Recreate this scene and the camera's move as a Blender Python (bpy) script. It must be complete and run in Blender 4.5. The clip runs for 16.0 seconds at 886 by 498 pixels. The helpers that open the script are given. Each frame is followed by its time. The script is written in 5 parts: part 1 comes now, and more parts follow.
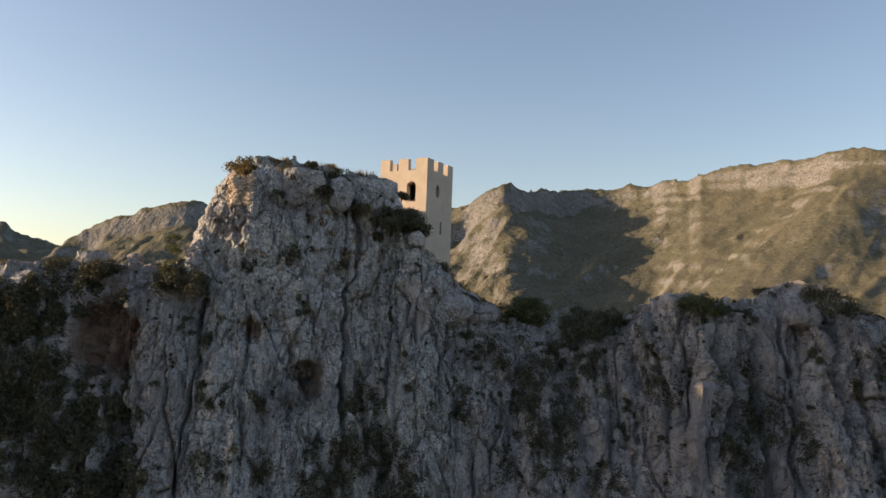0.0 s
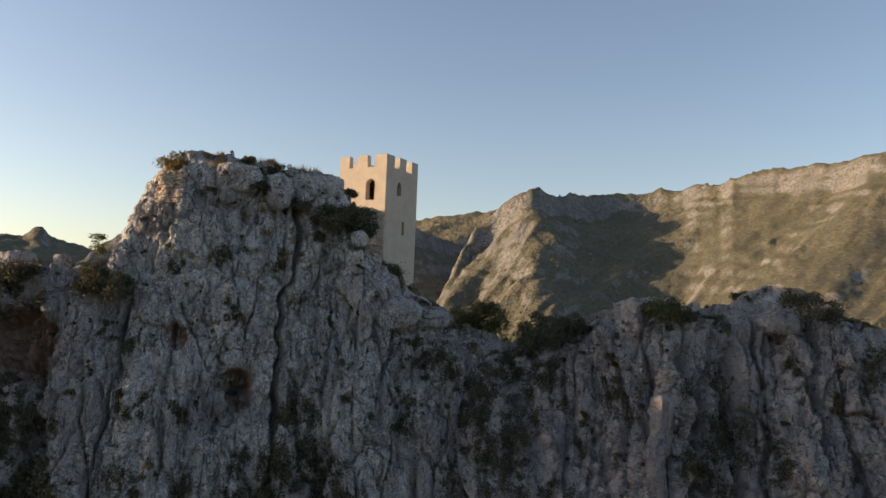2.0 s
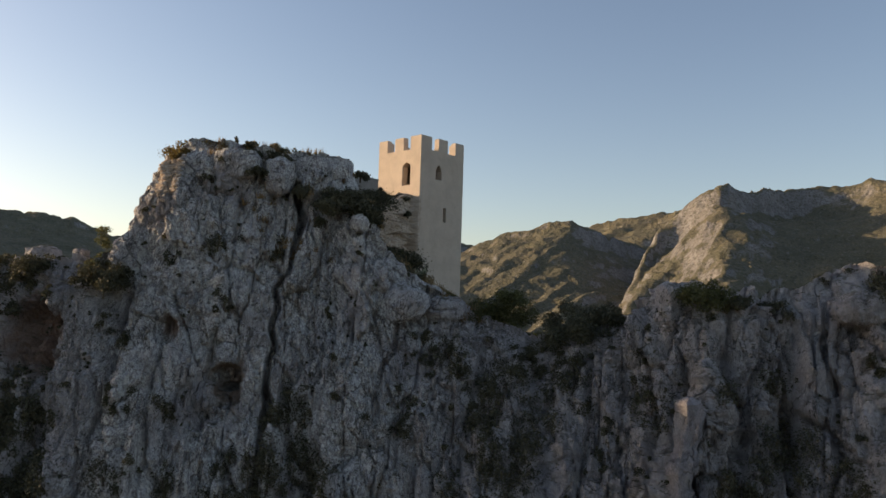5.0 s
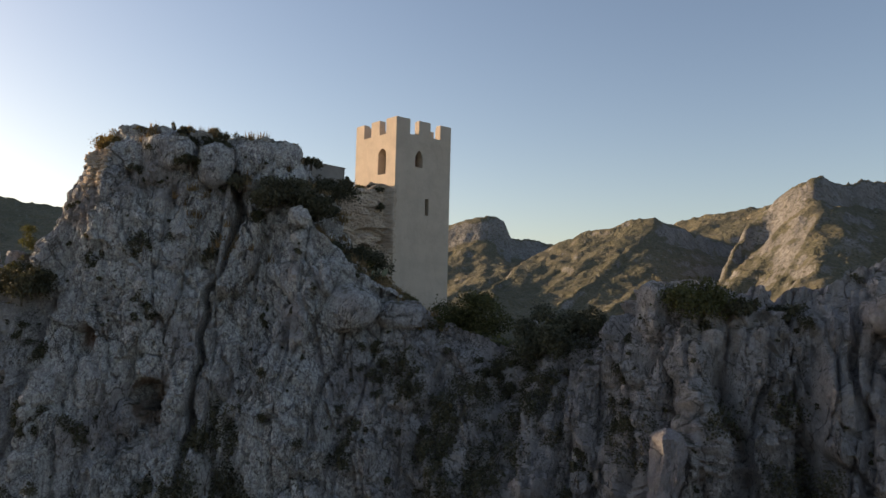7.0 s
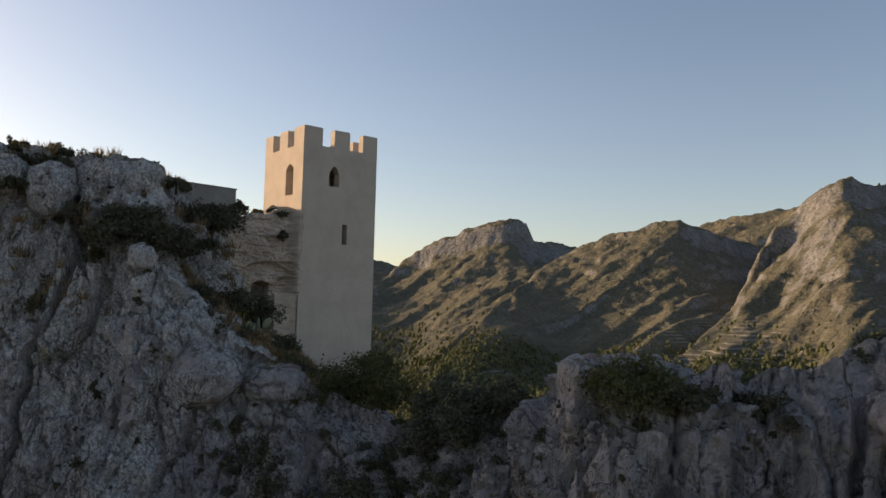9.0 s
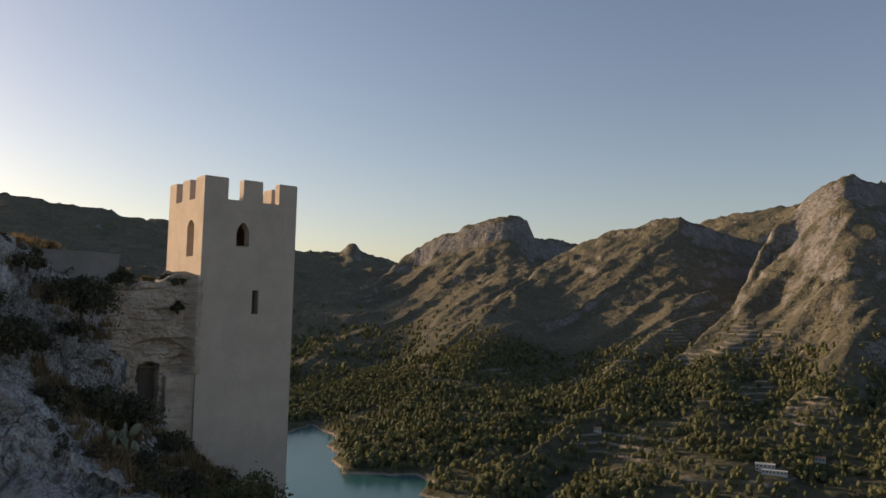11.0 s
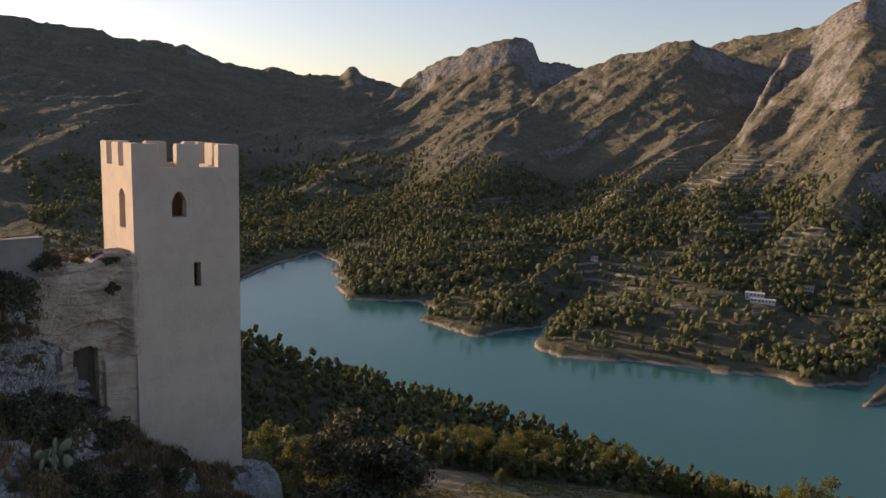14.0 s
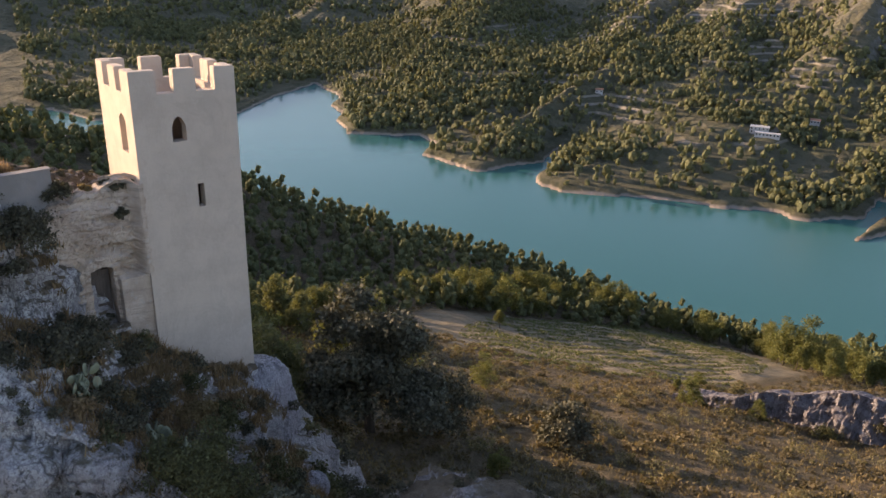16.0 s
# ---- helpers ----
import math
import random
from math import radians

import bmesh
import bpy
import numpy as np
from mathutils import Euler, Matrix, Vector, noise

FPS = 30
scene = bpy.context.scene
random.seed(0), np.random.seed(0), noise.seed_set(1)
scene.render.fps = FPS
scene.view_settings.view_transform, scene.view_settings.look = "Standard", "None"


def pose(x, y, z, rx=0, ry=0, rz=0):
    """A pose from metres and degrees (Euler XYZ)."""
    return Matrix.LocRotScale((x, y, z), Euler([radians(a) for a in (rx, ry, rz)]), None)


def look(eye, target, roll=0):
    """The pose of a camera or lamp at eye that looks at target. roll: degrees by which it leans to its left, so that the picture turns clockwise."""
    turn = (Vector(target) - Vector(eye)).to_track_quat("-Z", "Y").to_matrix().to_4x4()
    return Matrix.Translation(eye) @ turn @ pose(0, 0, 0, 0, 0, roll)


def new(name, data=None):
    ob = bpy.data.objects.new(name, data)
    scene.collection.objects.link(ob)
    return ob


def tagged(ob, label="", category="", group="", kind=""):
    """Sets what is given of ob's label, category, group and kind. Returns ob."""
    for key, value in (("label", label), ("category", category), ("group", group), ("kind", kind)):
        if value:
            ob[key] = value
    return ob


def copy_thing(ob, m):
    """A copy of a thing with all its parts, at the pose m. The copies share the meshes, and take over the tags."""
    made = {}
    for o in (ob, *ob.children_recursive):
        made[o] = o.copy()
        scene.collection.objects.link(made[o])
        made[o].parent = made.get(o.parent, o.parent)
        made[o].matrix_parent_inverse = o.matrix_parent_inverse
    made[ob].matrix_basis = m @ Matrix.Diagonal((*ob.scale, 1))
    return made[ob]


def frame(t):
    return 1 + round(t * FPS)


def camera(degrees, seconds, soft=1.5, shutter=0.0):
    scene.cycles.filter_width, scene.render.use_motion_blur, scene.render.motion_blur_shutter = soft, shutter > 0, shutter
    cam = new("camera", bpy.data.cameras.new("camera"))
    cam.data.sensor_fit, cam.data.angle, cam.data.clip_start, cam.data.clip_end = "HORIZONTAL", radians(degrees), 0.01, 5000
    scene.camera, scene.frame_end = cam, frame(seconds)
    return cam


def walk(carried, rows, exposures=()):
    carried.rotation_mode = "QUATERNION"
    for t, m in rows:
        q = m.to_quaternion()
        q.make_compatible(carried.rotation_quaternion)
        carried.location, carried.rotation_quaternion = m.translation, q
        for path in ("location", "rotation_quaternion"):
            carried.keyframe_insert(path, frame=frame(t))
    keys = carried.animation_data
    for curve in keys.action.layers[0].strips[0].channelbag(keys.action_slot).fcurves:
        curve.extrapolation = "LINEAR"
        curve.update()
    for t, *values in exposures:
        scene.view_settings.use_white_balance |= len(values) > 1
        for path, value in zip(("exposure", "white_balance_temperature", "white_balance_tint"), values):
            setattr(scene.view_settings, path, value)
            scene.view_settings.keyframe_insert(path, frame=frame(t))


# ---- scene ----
cam = camera(59.8, 16.0)
PATH = [
    (0, (-60.018, -33.905, 0.545), (-58.258, -32.966, 0.695), 2.0),
    (0.5, (-58.827, -34.358, 0.64), (-57.069, -33.417, 0.792), 2.0),
    (1, (-57.258, -35.002, 0.679), (-55.5, -34.061, 0.834), 2.0),
    (1.5, (-55.447, -36.068, 0.689), (-53.7, -35.107, 0.848), 2.0),
    (2, (-53.601, -37.248, 0.753), (-51.88, -36.241, 0.913), 2.2),
    (2.5, (-51.698, -38.457, 0.784), (-50.012, -37.393, 0.942), 2.2),
    (3, (-49.708, -39.584, 0.722), (-48.052, -38.473, 0.883), 2.3),
    (3.5, (-47.651, -40.532, 0.773), (-46.043, -39.354, 0.931), 2.5),
    (6, (-37.276, -43.96, -0.226), (-35.941, -42.48, -0.066), 1.3),
    (6.5, (-34.37, -43.483, 0.134), (-33.068, -41.973, 0.29), 1.4),
    (7, (-31.343, -42.789, 0.655), (-30.062, -41.26, 0.809), 1.4),
    (7.5, (-28.353, -41.976, 1.204), (-27.086, -40.436, 1.358), 1.5),
    (8, (-25.496, -41.086, 1.8), (-24.243, -39.535, 1.955), 1.5),
    (8.5, (-22.901, -40.16, 2.547), (-21.661, -38.599, 2.707), 1.4),
    (9, (-20.537, -39.287, 3.527), (-19.305, -37.719, 3.686), 1.4),
    (9.5, (-18.412, -38.48, 4.605), (-17.182, -36.91, 4.766), 1.5),
    (12, (-12.02, -36.02, 10.223), (-10.789, -34.448, 10.322), 1.5),
    (12.5, (-11.423, -35.911, 11.459), (-10.189, -34.337, 11.46), 1.5),
    (13, (-10.917, -35.749, 12.716), (-9.684, -34.178, 12.615), 1.6),
    (13.5, (-10.51, -35.548, 13.928), (-9.281, -33.983, 13.725), 1.7),
    (14, (-10.263, -35.526, 14.981), (-9.04, -33.973, 14.676), 1.7),
    (14.5, (-10.201, -35.604, 16.067), (-8.989, -34.067, 15.655), 1.7),
    (15, (-10.182, -35.627, 17.154), (-8.984, -34.112, 16.637), 1.7),
    (15.5, (-10.229, -35.786, 18.311), (-9.049, -34.296, 17.689), 1.7),
    (16, (-10.289, -35.881, 19.547), (-9.131, -34.422, 18.818), 1.7),
]
EXPOSURES = [(0, 0.98, 7200, 19), (2.5, 0.86, 7200, 19), (6, 0.76, 7200, 19), (9, 0.70, 7300, 21), (11.5, 0.36, 7250, 23), (13, 0.44, 7200, 26), (14.5, 1.05, 7100, 29), (16, 1.7, 7000, 28)]
walk(cam, [(t, look(eye, target, roll)) for t, eye, target, roll in PATH], EXPOSURES)

# ---------------------------------------------------------------- world, sun
SUN_AZ, SUN_EL = -27.0, 12.0          # degrees right of +y, degrees above the horizon
world = bpy.data.worlds.new("evening_sky")
scene.world = world
world.use_nodes = True
wn = world.node_tree.nodes
sky = wn.new("ShaderNodeTexSky")
sky.sky_type = "NISHITA"
sky.sun_disc = False
sky.sun_elevation, sky.sun_rotation = radians(SUN_EL), radians(SUN_AZ)
sky.altitude, sky.air_density, sky.dust_density, sky.ozone_density = 500, 1.0, 1.45, 1.45
wn["Background"].inputs[1].default_value = 0.11
world.node_tree.links.new(sky.outputs[0], wn["Background"].inputs[0])
sun = new("sun", bpy.data.lights.new("sun", "SUN"))
sun.data.energy, sun.data.angle, sun.data.color = 3.5, radians(0.53), (1.0, 0.78, 0.50)
SUN_DIR = Vector((math.sin(radians(SUN_AZ)) * math.cos(radians(SUN_EL)), math.cos(radians(SUN_AZ)) * math.cos(radians(SUN_EL)), math.sin(radians(SUN_EL))))
sun.matrix_basis = look(SUN_DIR * 500, (0, 0, 0))


# ---------------------------------------------------------------- noise on arrays
def hashed(ix, iy, iz, seed):
    h = (ix.astype(np.int64) * 374761393 + iy.astype(np.int64) * 668265263 + iz.astype(np.int64) * 1440662683 + seed * 974711) & 0xFFFFFFFF
    h = ((h ^ (h >> 13)) * 1274126177) & 0xFFFFFFFF
    return ((h ^ (h >> 16)) & 0xFFFFFF) / 0xFFFFFF


def vnoise(x, y, z, seed=0):
    """Smooth value noise, -1 to 1."""
    x, y, z = np.broadcast_arrays(np.asarray(x, float), np.asarray(y, float), np.asarray(z, float))
    fx, fy, fz = np.floor(x), np.floor(y), np.floor(z)
    u, v, w = x - fx, y - fy, z - fz
    u, v, w = (t * t * t * (t * (t * 6 - 15) + 10) for t in (u, v, w))
    out = 0
    for a in (0, 1):
        for b in (0, 1):
            for c in (0, 1):
                k = (u if a else 1 - u) * (v if b else 1 - v) * (w if c else 1 - w)
                out = out + k * hashed(fx + a, fy + b, fz + c, seed)
    return out * 2 - 1


def fbm(x, y, z, octaves=4, seed=0, ridged=False):
    out, amp, total = 0, 1.0, 0.0
    for o in range(octaves):
        n = vnoise(x * 2**o, y * 2**o, z * 2**o, seed + 17 * o)
        out = out + amp * (1 - 2 * np.abs(n) if ridged else n)
        total, amp = total + amp, amp * 0.5
    return out / total


def worley(x, y, z, seed=0):
    """Distances to the nearest and second nearest random point, and a random number of the nearest."""
    fx, fy, fz = np.floor(x), np.floor(y), np.floor(z)
    d1, d2, cell = np.full(x.shape, 9.0), np.full(x.shape, 9.0), np.zeros(x.shape)
    for a in (-1, 0, 1):
        for b in (-1, 0, 1):
            for c in (-1, 0, 1):
                gx, gy, gz = fx + a, fy + b, fz + c
                d = np.sqrt((gx + hashed(gx, gy, gz, seed) - x) ** 2 + (gy + hashed(gx, gy, gz, seed + 1) - y) ** 2 + (gz + hashed(gx, gy, gz, seed + 2) - z) ** 2)
                near = d < d1
                d2 = np.where(near, d1, np.minimum(d2, d))
                cell = np.where(near, hashed(gx, gy, gz, seed + 3), cell)
                d1 = np.where(near, d, d1)
    return d1, d2, cell


def facets(x, y, z, size, seed):
    """Height of broken, tilted blocks of about that size, -1 to 1, and the distance to their joints."""
    x, y, z = x / size, y / size, z / size
    fx, fy, fz = np.floor(x), np.floor(y), np.floor(z)
    d1, d2, out = np.full(x.shape, 9.0), np.full(x.shape, 9.0), np.zeros(x.shape)
    for a in (-1, 0, 1):
        for b in (-1, 0, 1):
            for c in (-1, 0, 1):
                gx, gy, gz = fx + a, fy + b, fz + c
                ox, oy, oz = gx + hashed(gx, gy, gz, seed) - x, gy + hashed(gx, gy, gz, seed + 1) - y, gz + hashed(gx, gy, gz, seed + 2) - z
                d = np.sqrt(ox * ox + oy * oy + oz * oz)
                tilt = (ox * (hashed(gx, gy, gz, seed + 4) - 0.5) + oy * (hashed(gx, gy, gz, seed + 5) - 0.5) + oz * (hashed(gx, gy, gz, seed + 6) - 0.5)) * 2
                height = tilt + 0.7 * (hashed(gx, gy, gz, seed + 3) - 0.5)
                near = d < d1
                d2 = np.where(near, d1, np.minimum(d2, d))
                out = np.where(near, height, out)
                d1 = np.where(near, d, d1)
    return out, d2 - d1


def smooth(a, b, x):
    t = np.clip((np.asarray(x, float) - a) / (b - a), 0, 1)
    return t * t * (3 - 2 * t)


# ---------------------------------------------------------------- mesh helpers
def mesh_of(name, verts, faces, material, smooth_shade=True, crisp=0):
    me = bpy.data.meshes.new(name)
    me.from_pydata(np.asarray(verts).tolist(), [], np.asarray(faces).tolist() if isinstance(faces, np.ndarray) else faces)
    me.materials.append(material)
    if smooth_shade:
        me.shade_smooth()
    if crisp:
        me.set_sharp_from_angle(angle=radians(crisp))
    me.update()
    return me


def grid_faces(rows, cols):
    i = np.arange(rows * cols).reshape(rows, cols)
    return np.stack([i[:-1, :-1], i[:-1, 1:], i[1:, 1:], i[1:, :-1]], -1).reshape(-1, 4)


def part(name, bm, material, parent=None, label="", shade=False):
    """One mesh object from a bmesh, under a thing or a part."""
    me = bpy.data.meshes.new(name)
    bmesh.ops.recalc_face_normals(bm, faces=bm.faces)
    bm.to_mesh(me)
    bm.free()
    me.materials.append(material)
    if shade:
        me.shade_smooth()
    ob = new(name, me)
    ob.parent = parent
    if label:
        ob["label"] = label
    return ob


def box(bm, x0, y0, z0, x1, y1, z1):
    vs = [bm.verts.new(p) for p in ((x0, y0, z0), (x1, y0, z0), (x1, y1, z0), (x0, y1, z0), (x0, y0, z1), (x1, y0, z1), (x1, y1, z1), (x0, y1, z1))]
    for f in ((3, 2, 1, 0), (4, 5, 6, 7), (0, 1, 5, 4), (1, 2, 6, 5), (2, 3, 7, 6), (3, 0, 4, 7)):
        bm.faces.new([vs[i] for i in f])


# ---------------------------------------------------------------- materials
class Nodes:
    """A short way to write node materials."""

    def __init__(self, name, roughness=0.9):
        self.mat = bpy.data.materials.new(name)
        self.mat.use_nodes = True
        self.tree = self.mat.node_tree
        self.shader = self.tree.nodes["Principled BSDF"]
        self.shader.inputs["Roughness"].default_value = roughness
        self.shader.inputs["Specular IOR Level"].default_value = 0.25
        self.place = self.add("ShaderNodeNewGeometry").outputs["Position"]

    def add(self, kind):
        return self.tree.nodes.new(kind)

    def link(self, a, b):
        self.tree.links.new(a, b)

    def noise(self, scale, detail=4, rough=0.55, stretch=None, distortion=0.0):
        n = self.add("ShaderNodeTexNoise")
        n.inputs["Scale"].default_value, n.inputs["Detail"].default_value = scale, detail
        n.inputs["Roughness"].default_value, n.inputs["Distortion"].default_value = rough, distortion
        self.link(self.moved(stretch), n.inputs["Vector"])
        return n.outputs["Fac"]

    def moved(self, stretch):
        if not stretch:
            return self.place
        m = self.add("ShaderNodeMapping")
        m.inputs["Scale"].default_value = stretch
        self.link(self.place, m.inputs["Vector"])
        return m.outputs[0]

    def cells(self, scale, feature="F1", stretch=None):
        n = self.add("ShaderNodeTexVoronoi")
        n.feature = feature
        n.inputs["Scale"].default_value = scale
        self.link(self.moved(stretch), n.inputs["Vector"])
        return n.outputs["Distance"]

    def span(self, fac, a, b, lo=0.0, hi=1.0):
        n = self.add("ShaderNodeMapRange")
        n.interpolation_type = "SMOOTHSTEP"
        for i, v in enumerate((a, b, lo, hi)):
            n.inputs[i + 1].default_value = v
        self.link(fac, n.inputs[0])
        return n.outputs[0]

    def math(self, op, a, b):
        n = self.add("ShaderNodeMath")
        n.operation = op
        for i, v in enumerate((a, b)):
            if isinstance(v, (int, float)):
                n.inputs[i].default_value = v
            else:
                self.link(v, n.inputs[i])
        return n.outputs[0]

    def mix(self, fac, a, b, blend="MIX"):
        n = self.add("ShaderNodeMix")
        n.data_type, n.blend_type = "RGBA", blend
        if isinstance(fac, (int, float)):
            n.inputs[0].default_value = fac
        else:
            self.link(fac, n.inputs[0])
        for i, v in ((6, a), (7, b)):
            if isinstance(v, tuple):
                n.inputs[i].default_value = (*v, 1)
            else:
                self.link(v, n.inputs[i])
        return n.outputs[2]

    def axis(self, what, index):
        n = self.add("ShaderNodeSeparateXYZ")
        self.link(what, n.inputs[0])
        return n.outputs[index]

    def normal_z(self):
        return self.axis(self.add("ShaderNodeNewGeometry").outputs["Normal"], 2)

    def random(self, island=False):
        if island:
            return self.add("ShaderNodeNewGeometry").outputs["Random Per Island"]
        return self.add("ShaderNodeObjectInfo").outputs["Random"]

    def bump(self, height, strength=0.5, distance=0.1):
        n = self.add("ShaderNodeBump")
        n.inputs["Strength"].default_value, n.inputs["Distance"].default_value = strength, distance
        self.link(height, n.inputs["Height"])
        self.link(n.outputs[0], self.shader.inputs["Normal"])

    def done(self, colour):
        if isinstance(colour, tuple):
            self.shader.inputs["Base Color"].default_value = (*colour, 1)
        else:
            self.link(colour, self.shader.inputs["Base Color"])
        return self.mat


def near_place(m, centre, radius, edge=0.5):
    """1 inside a rough ball round a place, 0 outside."""
    n = m.add("ShaderNodeVectorMath")
    n.operation = "DISTANCE"
    n.inputs[1].default_value = centre
    m.link(m.place, n.inputs[0])
    wobble = m.math("MULTIPLY", m.noise(0.9, 3), radius * 0.9)
    return m.span(m.math("ADD", n.outputs["Value"], wobble), radius * (1.45 + edge), radius * 1.2)


def limestone(name, stains=(), tone=1.0, bare_top=False):
    m = Nodes(name, 0.92)
    big, mid, fine = m.noise(0.16, 4), m.noise(0.9, 5, 0.6), m.noise(7.0, 5, 0.7)
    c = m.mix(m.span(big, 0.35, 0.68), (0.425, 0.397, 0.402), (0.56, 0.522, 0.52))
    c = m.mix(m.math("MULTIPLY", m.span(mid, 0.42, 0.7), 0.7), c, (0.31, 0.288, 0.287))
    run = m.add("ShaderNodeVectorMath")
    run.operation = "DOT_PRODUCT"
    run.inputs[1].default_value = (0.53, -0.848, 0)
    m.link(m.place, run.inputs[0])
    patch = m.math("MULTIPLY", m.span(m.noise(0.22, 4), 0.36, 0.50), m.span(m.math("ADD", run.outputs["Value"], m.math("MULTIPLY", m.noise(0.15, 3), 8)), 11, 3, 0.15, 1.0))
    patch = m.math("MULTIPLY", patch, m.span(m.math("ADD", run.outputs["Value"], m.math("MULTIPLY", m.noise(0.4, 3), 6)), -15.5, -12.0, 0.25, 1.0))
    for scale, lo, hi, much in ((1.7, 0.57, 0.595, 0.55), (4.6, 0.52, 0.545, 0.85), (10.0, 0.515, 0.55, 0.9)):
        lichen = m.math("MULTIPLY", m.span(m.noise(scale, 5, 0.62, (1.15, 1.15, 0.8), 0.6), lo, hi), patch)
        c = m.mix(m.math("MULTIPLY", lichen, much), c, (0.80, 0.795, 0.765))
    bare = m.span(m.noise(0.3, 3), 0.43, 0.58)
    for scale, lo, hi in ((1.1, 0.60, 0.64), (3.0, 0.575, 0.61), (7.5, 0.57, 0.60)):
        dots = m.math("MULTIPLY", m.span(m.noise(scale, 5, 0.65, (1.1, 1.1, 0.6), 0.8), lo, hi), bare)
        c = m.mix(m.math("MULTIPLY", dots, 0.7), c, (0.11, 0.104, 0.096))
    streak = m.span(m.noise(1.0, 5, 0.65, (1.6, 1.6, 0.12)), 0.54, 0.68)
    c = m.mix(m.math("MULTIPLY", streak, 0.5), c, (0.22, 0.21, 0.20))
    warped = m.add("ShaderNodeVectorMath")
    drift = m.add("ShaderNodeTexNoise")
    drift.inputs["Scale"].default_value, drift.inputs["Detail"].default_value = 0.8, 4
    m.link(m.place, drift.inputs["Vector"])
    m.link(m.place, warped.inputs[0])
    m.link(drift.outputs["Color"], warped.inputs[1])
    squash = m.add("ShaderNodeMapping")
    squash.inputs["Scale"].default_value = (1, 1, 0.42)
    m.link(warped.outputs[0], squash.inputs["Vector"])
    cracks = []
    for scale, wide in ((0.5, 0.022), (1.5, 0.02)):
        v = m.add("ShaderNodeTexVoronoi")
        v.feature = "DISTANCE_TO_EDGE"
        v.inputs["Scale"].default_value = scale
        m.link(squash.outputs[0], v.inputs["Vector"])
        cracks.append(m.math("MULTIPLY", m.span(v.outputs["Distance"], wide, 0.0), m.span(m.noise(0.7 * scale, 3), 0.46, 0.60)))
    crack = m.math("MAXIMUM", cracks[0], cracks[1])
    c = m.mix(m.math("MULTIPLY", crack, 0.6), c, (0.10, 0.09, 0.082))
    for centre, radius, colour in stains:
        c = m.mix(m.math("MULTIPLY", near_place(m, centre, radius), 0.85), c, m.mix(mid, colour, (0.22, 0.14, 0.10)))
    moss = m.math("MULTIPLY", m.span(m.normal_z(), 0.55, 0.9), m.span(m.noise(1.3, 5, 0.65), 0.42, 0.58))
    c = m.mix(m.math("MULTIPLY", moss, 0.15 if bare_top else 0.8), c, (0.13, 0.115, 0.065))
    out = m.add("ShaderNodeVectorMath")
    out.operation = "DOT_PRODUCT"
    out.inputs[1].default_value = (-0.848, -0.53, 0)
    m.link(m.place, out.inputs[0])
    behind = m.span(m.math("ADD", out.outputs["Value"], m.math("MULTIPLY", m.noise(0.7, 4), 4)), 9.0, 7.0)
    behind = m.math("MULTIPLY", behind, m.span(out.outputs["Value"], -34, -28))
    soil = m.math("MULTIPLY", behind, m.math("MULTIPLY", m.span(m.normal_z(), 0.30, 0.6), m.span(m.noise(0.8, 5, 0.65), 0.66, 0.56)))
    c = c if bare_top else m.mix(soil, c, m.mix(m.noise(2.5, 6, 0.75), (0.11, 0.09, 0.062), (0.26, 0.21, 0.145)))
    c = m.mix(0.6, c, m.mix(m.span(fine, 0.3, 0.7), (0.66, 0.66, 0.66), (1.05, 1.05, 1.05)), "MULTIPLY")
    if tone != 1.0:
        c = m.mix(1.0, c, (tone, tone, tone * 1.04), "MULTIPLY")
    h = m.math("ADD", m.math("MULTIPLY", m.cells(2.4), 0.5), m.math("ADD", fine, m.math("MULTIPLY", m.noise(22, 4, 0.7), 0.35)))
    h = m.math("SUBTRACT", m.math("ADD", h, m.math("MULTIPLY", m.noise(1.6, 8, 0.72), 0.7)), m.math("MULTIPLY", crack, 0.9))
    m.bump(h, 1.0, 0.24)
    return m.done(c)


ROCK = limestone("grey_limestone", (((-22.6, 11.8, -2.4), 2.5, (0.31, 0.175, 0.115)), ((-15.7, 0.1, -4.8), 1.25, (0.36, 0.25, 0.18)), ((-17.8, 3.4, -1.4), 0.9, (0.33, 0.2, 0.14))))

# limestone at half tone, the shade on the outcrop's face put into its colour
OUTCROP = limestone("shade_toned_limestone", (), 0.5, True)
PALE_ROCK = limestone("pale_bare_limestone", (), 0.82, True)


def plaster(name, base):
    m = Nodes(name, 0.9)
    c = m.mix(m.span(m.noise(0.7, 5, 0.6), 0.35, 0.7), base, tuple(v * 0.86 for v in base))
    c = m.mix(m.math("MULTIPLY", m.span(m.noise(2.2, 5, 0.65, (1, 1, 0.22)), 0.55, 0.75), 0.35), c, tuple(v * 0.72 for v in base))
    c = m.mix(m.math("MULTIPLY", m.span(m.noise(14, 4, 0.7), 0.5, 0.75), 0.25), c, tuple(min(1, v * 1.15) for v in base))
    c = m.mix(m.math("MULTIPLY", m.span(m.noise(0.45, 6, 0.7, None, 0.8), 0.52, 0.62), 0.3), c, tuple(v * 0.74 for v in base))
    c = m.mix(m.math("MULTIPLY", m.span(m.noise(6.0, 3, 0.6), 0.70, 0.74), 0.5), c, tuple(v * 0.5 for v in base))
    m.bump(m.math("ADD", m.noise(5, 5, 0.6), m.math("ADD", m.noise(1.1, 4), m.math("MULTIPLY", m.noise(30, 3), 0.3))), 0.4, 0.06)
    return m.done(c)


PLASTER = plaster("sandy_lime_render", (0.56, 0.47, 0.38))
HUT_PLASTER = plaster("weathered_cement", (0.27, 0.25, 0.23))


